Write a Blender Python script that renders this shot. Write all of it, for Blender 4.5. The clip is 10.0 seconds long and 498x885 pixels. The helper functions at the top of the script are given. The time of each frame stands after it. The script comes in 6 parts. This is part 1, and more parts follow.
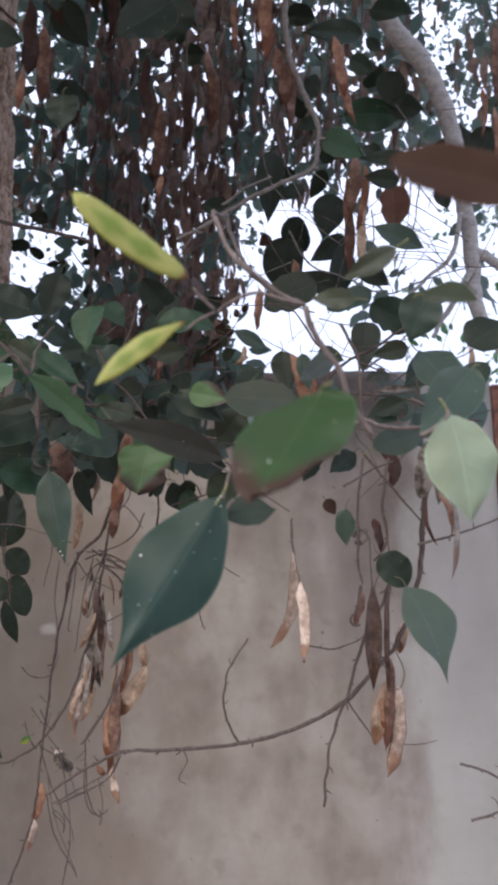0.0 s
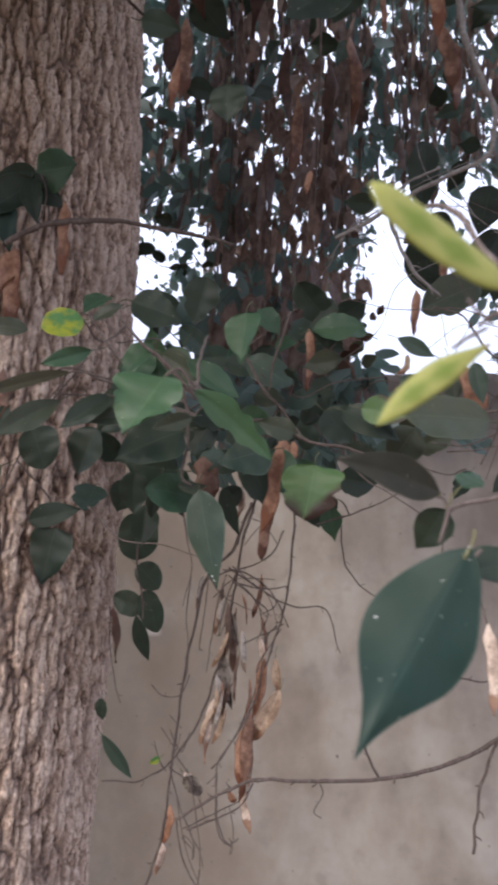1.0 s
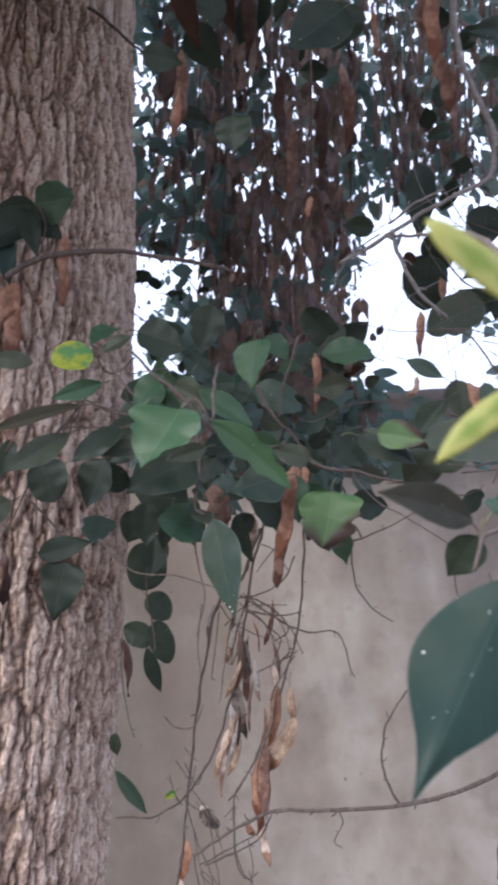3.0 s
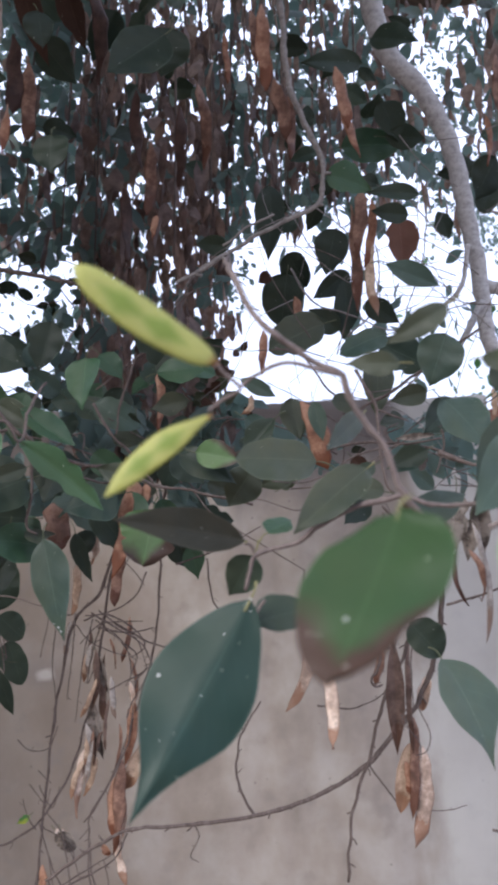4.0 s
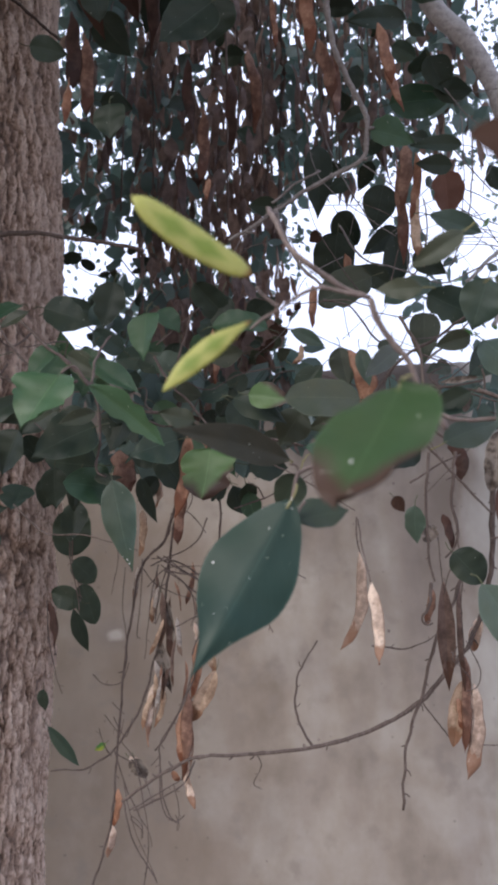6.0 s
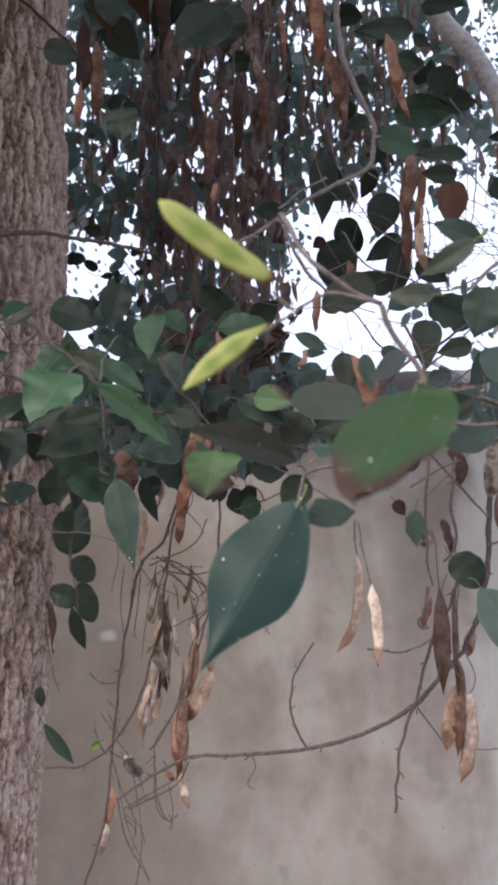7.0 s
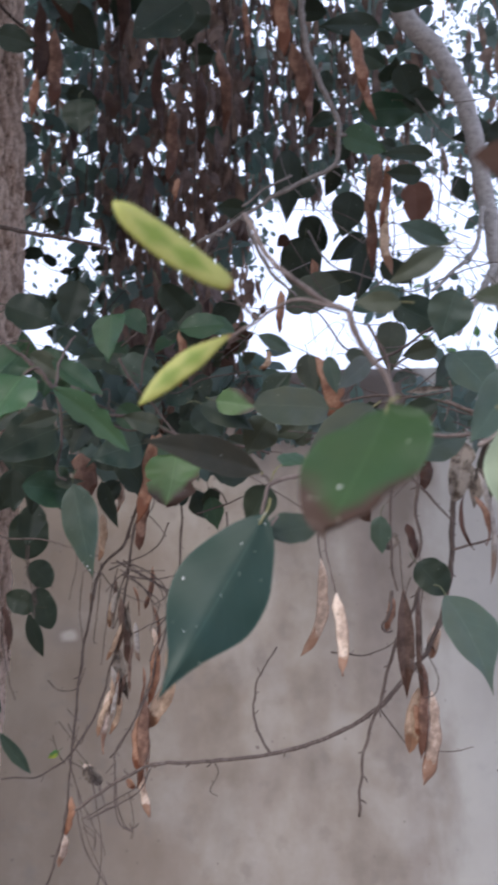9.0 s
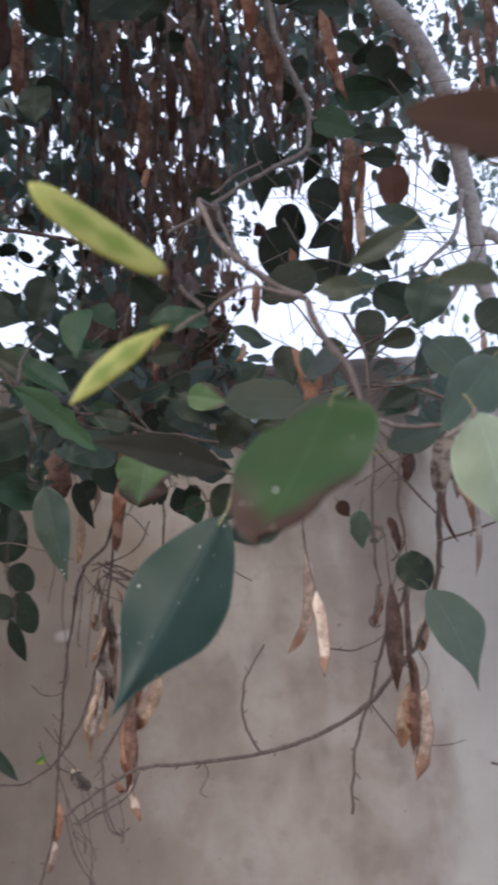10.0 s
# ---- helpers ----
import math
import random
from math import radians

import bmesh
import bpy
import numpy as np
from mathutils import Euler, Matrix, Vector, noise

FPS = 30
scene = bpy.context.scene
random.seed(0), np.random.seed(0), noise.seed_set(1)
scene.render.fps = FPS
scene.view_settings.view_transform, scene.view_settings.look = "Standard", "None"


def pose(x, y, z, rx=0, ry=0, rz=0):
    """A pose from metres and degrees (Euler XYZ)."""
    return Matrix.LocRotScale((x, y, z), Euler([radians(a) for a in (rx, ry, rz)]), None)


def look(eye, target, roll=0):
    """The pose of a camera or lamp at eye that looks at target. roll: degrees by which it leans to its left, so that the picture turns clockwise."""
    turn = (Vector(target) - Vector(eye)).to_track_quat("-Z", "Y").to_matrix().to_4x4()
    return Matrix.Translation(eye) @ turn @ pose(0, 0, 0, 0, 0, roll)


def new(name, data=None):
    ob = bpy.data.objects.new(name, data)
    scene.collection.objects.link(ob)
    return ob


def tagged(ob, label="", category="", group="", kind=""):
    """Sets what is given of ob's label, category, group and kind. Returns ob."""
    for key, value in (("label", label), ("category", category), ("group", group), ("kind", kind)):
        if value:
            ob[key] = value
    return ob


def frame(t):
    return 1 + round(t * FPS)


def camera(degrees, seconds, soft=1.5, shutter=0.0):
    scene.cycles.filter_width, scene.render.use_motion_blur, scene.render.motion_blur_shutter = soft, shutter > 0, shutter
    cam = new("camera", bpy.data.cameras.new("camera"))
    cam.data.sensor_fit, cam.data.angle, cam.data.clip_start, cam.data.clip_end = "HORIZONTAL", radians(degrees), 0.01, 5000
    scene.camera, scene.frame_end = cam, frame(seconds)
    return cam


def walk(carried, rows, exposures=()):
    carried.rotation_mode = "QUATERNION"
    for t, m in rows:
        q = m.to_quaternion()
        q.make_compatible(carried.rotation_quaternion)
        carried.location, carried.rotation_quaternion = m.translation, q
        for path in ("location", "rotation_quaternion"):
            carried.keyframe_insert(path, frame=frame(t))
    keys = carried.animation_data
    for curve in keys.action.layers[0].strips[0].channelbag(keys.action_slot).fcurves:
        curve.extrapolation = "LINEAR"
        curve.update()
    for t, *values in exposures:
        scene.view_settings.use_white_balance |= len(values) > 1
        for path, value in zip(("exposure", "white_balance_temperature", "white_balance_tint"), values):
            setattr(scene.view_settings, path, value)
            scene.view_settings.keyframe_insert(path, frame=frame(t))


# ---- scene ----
cam = camera(37.56, 10.0, 3.7, 0.4)
cam.data.dof.use_dof = True
cam.data.dof.focus_distance = 1.2
cam.data.dof.aperture_fstop = 15.0
EXPOSURES = [(0.0, 0.11, 6450, 10), (0.5, 0.19, 6500, 10), (1.0, 0.26, 6600, 10), (1.5, 0.32, 6550, 10), (2.0, 0.44, 6300, 10), (3.5, 0.48, 6050, 10), (4.0, 0.38, 6200, 10), (4.5, 0.25, 6300, 10), (5.0, 0.17, 6350, 10), (5.5, 0.08, 6500, 10), (7.0, 0.32, 6350, 10), (8.5, 0.28, 6350, 10), (9.0, 0.23, 6200, 10), (9.5, 0.08, 6350, 10), (10.0, 0.04, 6450, 10)]
ROWS = [
    (0.0, 0.0263, 0.0031, 1.5048, 2.64, 9.99, 0.15),
    (0.5, 0.0037, 0.0451, 1.5277, 5.90, 10.09, 1.69),
    (1.0, -0.0743, 0.0691, 1.5402, 9.60, 9.80, 1.94),
    (1.5, -0.0917, 0.0491, 1.5443, 10.75, 10.43, 1.99),
    (1.8, -0.1021, 0.0481, 1.5451, 11.69, 10.54, 2.19),
    (2.0, -0.1315, 0.0507, 1.5393, 12.46, 10.36, 2.67),
    (3.5, -0.0537, 0.0727, 1.5562, 5.55, 11.84, -1.71),
    (4.0, 0.0003, 0.0682, 1.5576, 1.97, 11.99, -1.73),
    (4.2, 0.0045, 0.0613, 1.5551, 1.42, 12.10, -1.69),
    (4.5, 0.0123, 0.0526, 1.5499, 1.41, 11.88, -1.46),
    (5.0, -0.0019, 0.0518, 1.5259, 1.87, 10.22, -0.80),
    (5.5, 0.0332, 0.0314, 1.5136, 5.80, 10.04, -2.79),
    (5.7, 0.0271, 0.0203, 1.5104, 7.10, 10.09, -1.92),
    (6.8, 0.0016, 0.0092, 1.5055, 6.09, 10.14, -1.17),
    (7.0, 0.0048, 0.0033, 1.5035, 6.46, 10.39, -0.76),
    (7.5, 0.0000, 0.0000, 1.5000, 6.20, 10.29, -0.81),
    (8.0, -0.0005, -0.0066, 1.5009, 6.37, 10.29, -0.66),
    (8.5, -0.0023, -0.0026, 1.5082, 5.79, 10.11, -0.44),
    (9.0, 0.0038, 0.0244, 1.5192, 3.56, 9.96, -1.21),
    (9.3, -0.0038, 0.0212, 1.5408, -1.10, 9.90, -2.76),
    (9.4, -0.0163, 0.0186, 1.5262, -2.07, 9.65, -2.04),
    (9.5, -0.0152, 0.0208, 1.5171, -1.98, 9.35, -1.27),
    (9.6, -0.0023, 0.0313, 1.5200, -1.83, 8.94, -2.16),
    (10.0, 0.0263, 0.0524, 1.5254, 3.14, 9.42, -2.92),
]
walk(cam, [(t, pose(x, y, z, 90 + pitch, 0, yaw) @ pose(0, 0, 0, 0, 0, roll)) for t, x, y, z, yaw, pitch, roll in ROWS], EXPOSURES)

# ---- light ----
world = bpy.data.worlds.new("sky")
scene.world = world
world.use_nodes = True
wt = world.node_tree
for n in list(wt.nodes):
    wt.nodes.remove(n)
sky = wt.nodes.new("ShaderNodeTexSky")
sky.sky_type = "NISHITA"
sky.sun_disc = False
sky.sun_elevation = radians(36)
sky.sun_rotation = radians(219)
sky.dust_density = 4.0
sky.air_density = 1.0
overcast = wt.nodes.new("ShaderNodeMixRGB")
overcast.inputs[0].default_value = 0.6
overcast.inputs[2].default_value = (9.3, 9.75, 12.5, 1)
bg = wt.nodes.new("ShaderNodeBackground")
# an overcast sky is brighter overhead than at the horizon
up = wt.nodes.new("ShaderNodeTexCoord")
split = wt.nodes.new("ShaderNodeSeparateXYZ")
rise = wt.nodes.new("ShaderNodeMath")
rise.operation = "MAXIMUM"
rise.inputs[1].default_value = 0.0
glow = wt.nodes.new("ShaderNodeMath")
glow.operation = "MULTIPLY_ADD"
glow.inputs[1].default_value, glow.inputs[2].default_value = 0.16, 0.118
wt.links.new(up.outputs["Generated"], split.inputs[0])
wt.links.new(split.outputs[2], rise.inputs[0])
wt.links.new(rise.outputs[0], glow.inputs[0])
wt.links.new(glow.outputs[0], bg.inputs[1])
wo = wt.nodes.new("ShaderNodeOutputWorld")
wt.links.new(sky.outputs[0], overcast.inputs[1])
wt.links.new(overcast.outputs[0], bg.inputs[0])
wt.links.new(bg.outputs[0], wo.inputs[0])
sun = new("sun", bpy.data.lights.new("sun", "SUN"))
sun.data.energy, sun.data.angle, sun.data.color = 2.9, radians(35), (1.0, 0.95, 0.9)
sun.matrix_world = look((-4, -5, 4.6), (0, 0, 0))

# ---- materials ----
MATS = {}


def nodes_of(name):
    m = bpy.data.materials.new(name)
    m.use_nodes = True
    t = m.node_tree
    for n in list(t.nodes):
        t.nodes.remove(n)
    out = t.nodes.new("ShaderNodeOutputMaterial")
    MATS[name] = m
    return m, t, out


def node(t, kind, **values):
    n = t.nodes.new(kind)
    for k, v in values.items():
        n.inputs[k].default_value = v
    return n


def ramp(t, fac, *stops):
    r = t.nodes.new("ShaderNodeValToRGB")
    while len(r.color_ramp.elements) < len(stops):
        r.color_ramp.elements.new(0.5)
    for e, (p, c) in zip(r.color_ramp.elements, stops):
        e.position, e.color = p, (*c, 1)
    t.links.new(fac, r.inputs[0])
    return r.outputs[0]


def noise_tex(t, coord, scale, detail=4.0, rough=0.55, squeeze=None):
    if squeeze:
        mp = t.nodes.new("ShaderNodeMapping")
        mp.inputs["Scale"].default_value = squeeze
        t.links.new(coord, mp.inputs[0])
        coord = mp.outputs[0]
    n = node(t, "ShaderNodeTexNoise", Scale=scale, Detail=detail, Roughness=rough)
    t.links.new(coord, n.inputs["Vector"])
    return n.outputs["Fac"]


def mix(t, fac, a, b, how="MIX"):
    m = t.nodes.new("ShaderNodeMixRGB")
    m.blend_type = how
    for i, v in ((0, fac), (1, a), (2, b)):
        if isinstance(v, (int, float)):
            m.inputs[i].default_value = v if i == 0 else (v, v, v, 1)
        elif isinstance(v, tuple):
            m.inputs[i].default_value = (*v, 1)
        else:
            t.links.new(v, m.inputs[i])
    return m.outputs[0]


def calc(t, op, a, b=0.0):
    m = t.nodes.new("ShaderNodeMath")
    m.operation = op
    for i, v in enumerate((a, b)):
        if isinstance(v, (int, float)):
            m.inputs[i].default_value = v
        else:
            t.links.new(v, m.inputs[i])
    return m.outputs[0]


def bump(t, height, strength, distance):
    b = node(t, "ShaderNodeBump", Strength=strength, Distance=distance)
    t.links.new(height, b.inputs["Height"])
    return b.outputs[0]


def finish(t, out, colour, rough, normal=None, see=0.0, tint=None, spec=0.5, metal=0.0):
    p = node(t, "ShaderNodeBsdfPrincipled", Metallic=metal)
    p.inputs["Specular IOR Level"].default_value = spec
    for key, v in (("Base Color", colour), ("Roughness", rough)):
        if isinstance(v, tuple):
            p.inputs[key].default_value = (*v, 1)
        elif isinstance(v, float):
            p.inputs[key].default_value = v
        else:
            t.links.new(v, p.inputs[key])
    if normal is not None:
        t.links.new(normal, p.inputs["Normal"])
    shader = p.outputs[0]
    if see:
        tr = t.nodes.new("ShaderNodeBsdfTranslucent")
        t.links.new(mix(t, 1.0, colour, tint, "MULTIPLY"), tr.inputs[0])
        mx = node(t, "ShaderNodeMixShader")
        mx.inputs[0].default_value = see
        t.links.new(shader, mx.inputs[1])
        t.links.new(tr.outputs[0], mx.inputs[2])
        shader = mx.outputs[0]
    t.links.new(shader, out.inputs[0])


def leaf_material(name, dark, light, rough=0.42, see=0.22, tint=(1.6, 1.8, 0.7), edge=None, per_island=False, blotch=None, spec=0.35):
    m, t, out = nodes_of(name)
    co = t.nodes.new("ShaderNodeTexCoord")
    if per_island:
        rnd = t.nodes.new("ShaderNodeNewGeometry").outputs["Random Per Island"]
    else:
        rnd = t.nodes.new("ShaderNodeObjectInfo").outputs["Random"]
    base = mix(t, rnd, dark, light)
    patch = noise_tex(t, co.outputs["Object"], 45, 5)
    base = mix(t, calc(t, "MULTIPLY", patch, 0.55), base, tuple(c * 0.55 for c in dark))
    sep = t.nodes.new("ShaderNodeSeparateXYZ")
    t.links.new(co.outputs["UV"], sep.inputs[0])
    u, v = sep.outputs[0], sep.outputs[1]
    au = calc(t, "ABSOLUTE", calc(t, "SUBTRACT", u, 0.5))
    rib = calc(t, "LESS_THAN", au, 0.008)
    wave = calc(t, "SINE", calc(t, "MULTIPLY", calc(t, "SUBTRACT", v, calc(t, "MULTIPLY", au, 0.55)), 46.0))
    vein = calc(t, "GREATER_THAN", wave, 0.965)
    veins = calc(t, "MAXIMUM", rib, calc(t, "MULTIPLY", vein, 0.15))
    pale = tuple(min(1, c * 1.9 + 0.02) for c in light)
    base = mix(t, calc(t, "MULTIPLY", veins, 0.3), base, pale)
    # pale margin paints the rim highlight along the leaf edge
    margin = ramp(t, calc(t, "ADD", au, calc(t, "MULTIPLY", patch, 0.02)), (0.475, (0, 0, 0)), (0.5, (0.28, 0.28, 0.28)))
    base = mix(t, margin, base, pale)
    broad = noise_tex(t, co.outputs["Object"], 14, 3)
    base = mix(t, ramp(t, broad, (0.45, (0, 0, 0)), (0.7, (0.45, 0.45, 0.45))), base, tuple(c * 0.8 + 0.012 for c in (light[0] * 1.25, light[1], light[2] * 0.7)))
    if edge:
        ragged = calc(t, "ADD", calc(t, "MULTIPLY", patch, 0.3), calc(t, "ADD", calc(t, "MULTIPLY", v, edge), calc(t, "ADD", calc(t, "MULTIPLY", au, 0.6), calc(t, "MULTIPLY", u, 0.2))))
        far = ramp(t, calc(t, "SUBTRACT", ragged, edge * 0.74), (0.3, (0, 0, 0)), (0.46, (1, 1, 1)))
        dry = mix(t, patch, (0.03, 0.018, 0.014), (0.075, 0.045, 0.034))
        base = mix(t, far, base, dry)
    if blotch:
        base = mix(t, ramp(t, noise_tex(t, co.outputs["Object"], 60, 4), (0.44, (0, 0, 0)), (0.6, (1, 1, 1))), base, blotch)
    spots = calc(t, "GREATER_THAN", noise_tex(t, co.outputs["Object"], 330, 1), 0.785)
    base = mix(t, calc(t, "MULTIPLY", spots, 0.7), base, (0.45, 0.47, 0.42))
    height = calc(t, "ADD", calc(t, "MULTIPLY", veins, 0.5), calc(t, "MULTIPLY", patch, 0.8))
    rg = calc(t, "ADD", calc(t, "ADD", calc(t, "MULTIPLY", patch, 0.2), calc(t, "MULTIPLY", broad, 0.2)), rough - 0.16)
    finish(t, out, base, rg, bump(t, height, 0.35, 0.0015), see, tint, spec)


leaf_material("deep", (0.027, 0.044, 0.033), (0.05, 0.077, 0.054), see=0.4, tint=(1.3, 1.5, 1.3))
leaf_material("blue", (0.017, 0.04, 0.034), (0.02, 0.045, 0.038), see=0.1, rough=0.4, spec=0.17)
leaf_material("mid", (0.0301, 0.0731, 0.0387), (0.0516, 0.112, 0.0602))
leaf_material("browned", (0.031, 0.067, 0.026), (0.034, 0.072, 0.028), edge=1.0, spec=0.2)
leaf_material("fresh", (0.043, 0.107, 0.0533), (0.0645, 0.138, 0.0688))
leaf_material("light", (0.075, 0.15, 0.055), (0.095, 0.18, 0.07), edge=0.6)
leaf_material("cool", (0.0292, 0.0568, 0.0439), (0.0645, 0.105, 0.0834))
leaf_material("dull", (0.04, 0.055, 0.038), (0.078, 0.096, 0.066), see=0.3)
leaf_material("pale", (0.255, 0.335, 0.255), (0.275, 0.355, 0.275), see=0.25, tint=(1.3, 1.4, 1.0))
leaf_material("sage", (0.07, 0.104, 0.078), (0.085, 0.122, 0.092))
leaf_material("silver", (0.3, 0.38, 0.38), (0.36, 0.44, 0.44))
leaf_material("withered", (0.22, 0.195, 0.178), (0.32, 0.29, 0.268), see=0.15, tint=(1.2, 1.0, 0.9), blotch=(0.075, 0.06, 0.05), spec=0.15)
leaf_material("dusk", (0.058, 0.056, 0.039), (0.068, 0.066, 0.046), rough=0.6, spec=0.1)
leaf_material("russet", (0.16, 0.085, 0.065), (0.22, 0.12, 0.095), see=0.25, tint=(1.4, 1.0, 0.8), spec=0.2)
leaf_material("brown", (0.04, 0.022, 0.016), (0.07, 0.04, 0.03), see=0.1, rough=0.7, spec=0.12)
leaf_material("yellow", (0.3, 0.34, 0.03), (0.32, 0.36, 0.04), blotch=(0.08, 0.2, 0.06))
leaf_material("canopy", (0.058, 0.084, 0.084), (0.105, 0.148, 0.14), see=0.4, tint=(1.2, 1.4, 1.25), per_island=True)


def pod_material(name, dark, light, see=0.25, tint=(1.5, 1.2, 0.9), green=False, per_island=False):
    m, t, out = nodes_of(name)
    co = t.nodes.new("ShaderNodeTexCoord")
    if per_island:
        rnd = t.nodes.new("ShaderNodeNewGeometry").outputs["Random Per Island"]
    else:
        rnd = t.nodes.new("ShaderNodeObjectInfo").outputs["Random"]
    base = mix(t, rnd, dark, light)
    n1 = noise_tex(t, co.outputs["Object"], 60, 5, squeeze=(1.5, 1.5, 0.6))
    n2 = noise_tex(t, co.outputs["Object"], 350, 4)
    if green:
        base = mix(t, calc(t, "MULTIPLY", n1, 0.75), base, tuple(c * 0.7 for c in dark))
    else:
        tone = ramp(t, noise_tex(t, co.outputs["Object"], 26, 5, 0.62), (0.38, tuple(c * 0.55 for c in dark)), (0.47, dark), (0.58, light))
        base = mix(t, 0.8, base, tone)
    sep = t.nodes.new("ShaderNodeSeparateXYZ")
    t.links.new(co.outputs["UV"], sep.inputs[0])
    if green:
        au = calc(t, "ABSOLUTE", calc(t, "SUBTRACT", sep.outputs[0], 0.5))
        av = calc(t, "MINIMUM", calc(t, "ABSOLUTE", calc(t, "SUBTRACT", sep.outputs[1], 0.38)), calc(t, "ABSOLUTE", calc(t, "SUBTRACT", sep.outputs[1], 0.66)))
        d = calc(t, "ADD", calc(t, "MULTIPLY", au, 1.25), calc(t, "MULTIPLY", av, 2.6))
        d = calc(t, "ADD", d, calc(t, "MULTIPLY", calc(t, "SUBTRACT", n1, 0.5), 0.5))
        base = mix(t, ramp(t, n2, (0.5, (0, 0, 0)), (0.62, (0.35, 0.35, 0.35))), base, (0.42, 0.45, 0.12))
        base = mix(t, ramp(t, d, (0.2, (0.8, 0.8, 0.8)), (0.58, (0, 0, 0))), base, (0.2, 0.3, 0.055))
        base = mix(t, ramp(t, calc(t, "ADD", sep.outputs[1], calc(t, "MULTIPLY", n1, 0.06)), (0.05, (0.9, 0.9, 0.9)), (0.11, (0, 0, 0))), base, (0.3, 0.11, 0.05))
    else:
        base = mix(t, ramp(t, n2, (0.53, (0, 0, 0)), (0.72, (0.5, 0.5, 0.5))), base, tuple(c * 0.5 for c in dark))
        rust = tuple(c * k for c, k in zip(dark, (0.62, 0.45, 0.36)))
        end = calc(t, "ADD", sep.outputs[1], calc(t, "MULTIPLY", n1, 0.5))
        base = mix(t, ramp(t, end, (0.95, (0, 0, 0)), (1.12, (0.85, 0.85, 0.85))), base, rust)
        rim = calc(t, "ABSOLUTE", calc(t, "SUBTRACT", sep.outputs[0], 0.5))
        base = mix(t, ramp(t, rim, (0.4, (0, 0, 0)), (0.5, (0.55, 0.55, 0.55))), base, rust)
    finish(t, out, base, 0.55, bump(t, mix(t, 0.5, n1, n2), 0.5, 0.002), see, tint, 0.35)


pod_material("greenpod", (0.54, 0.55, 0.2), (0.56, 0.57, 0.22), see=0.5, tint=(1.2, 1.2, 0.8), green=True)
pod_material("copper", (0.27, 0.13, 0.08), (0.46, 0.27, 0.18))
pod_material("rust", (0.17, 0.09, 0.065), (0.36, 0.22, 0.16))
pod_material("tan", (0.36, 0.25, 0.175), (0.62, 0.49, 0.37))
pod_material("straw", (0.44, 0.33, 0.265), (0.74, 0.645, 0.56))
pod_material("ashen", (0.3, 0.27, 0.25), (0.52, 0.48, 0.44))
pod_material("umber", (0.13, 0.085, 0.068), (0.2, 0.135, 0.11))
pod_material("dark", (0.07, 0.04, 0.033), (0.11, 0.06, 0.05))
pod_material("husk", (0.175, 0.147, 0.147), (0.36, 0.29, 0.277), see=0.5)
pod_material("husks", (0.175, 0.15, 0.153), (0.36, 0.298, 0.29), see=0.55, per_island=True)


def bark_material(name, deep, mid, high, scale, relief, squeeze=(1, 1, 0.22), distance=0.01):
    m, t, out = nodes_of(name)
    co = t.nodes.new("ShaderNodeTexCoord").outputs["Object"]
    grain = noise_tex(t, co, scale, 9, 0.68, squeeze)
    fine = noise_tex(t, co, scale * 4, 6, 0.6, (1, 1, 0.5))
    big = noise_tex(t, co, scale * 0.12, 3)
    c = ramp(t, mix(t, 0.3, grain, fine), (0.36, deep), (0.5, mid), (0.66, high))
    c = mix(t, calc(t, "MULTIPLY", big, 0.5), c, mid)
    finish(t, out, c, 0.9, bump(t, mix(t, 0.35, grain, fine), relief, distance), spec=0.2)


m, t, out = nodes_of("bark")
co = t.nodes.new("ShaderNodeTexCoord").outputs["Object"]


def wander(vec, scale, amount):
    w = node(t, "ShaderNodeTexNoise", Scale=scale, Detail=3.0)
    t.links.new(vec, w.inputs["Vector"])
    v = t.nodes.new("ShaderNodeVectorMath")
    v.operation = "MULTIPLY_ADD"
    v.inputs[1].default_value = amount
    t.links.new(w.outputs["Color"], v.inputs[0])
    t.links.new(vec, v.inputs[2])
    return v.outputs[0]


ragged = wander(co, 80, (0.006, 0.006, 0.02))
plates = t.nodes.new("ShaderNodeSeparateXYZ")
t.links.new(t.nodes.new("ShaderNodeTexCoord").outputs["UV"], plates.inputs[0])
flake = noise_tex(t, ragged, 115, 4, 0.6, (1, 1, 0.3))
crumb = noise_tex(t, ragged, 230, 6, 0.75, (1, 1, 0.8))
grain = noise_tex(t, co, 130, 8, 0.7, (1, 1, 0.45))
fine = noise_tex(t, co, 420, 5, 0.6)
big = noise_tex(t, co, 6, 4)
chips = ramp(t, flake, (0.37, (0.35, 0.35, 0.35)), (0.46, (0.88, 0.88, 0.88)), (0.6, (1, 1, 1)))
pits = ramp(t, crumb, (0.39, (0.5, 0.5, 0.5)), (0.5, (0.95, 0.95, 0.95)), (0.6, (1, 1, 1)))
# colour darkens into furrows and pits: dark inner bark plus painted crevice shade
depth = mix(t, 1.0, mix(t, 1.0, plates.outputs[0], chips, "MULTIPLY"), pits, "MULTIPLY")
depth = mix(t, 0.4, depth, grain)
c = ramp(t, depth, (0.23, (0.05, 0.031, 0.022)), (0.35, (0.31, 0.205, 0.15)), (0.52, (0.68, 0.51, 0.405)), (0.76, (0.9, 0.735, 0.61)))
c = mix(t, calc(t, "MULTIPLY", plates.outputs[1], 0.3), c, mix(t, plates.outputs[1], (0.33, 0.225, 0.18), (0.6, 0.48, 0.42)))
c = mix(t, ramp(t, big, (0.42, (0, 0, 0)), (0.65, (0.3, 0.3, 0.3))), c, (0.5, 0.385, 0.32))
finish(t, out, c, 0.92, bump(t, mix(t, 0.25, depth, fine), 0.85, 0.011), spec=0.15)
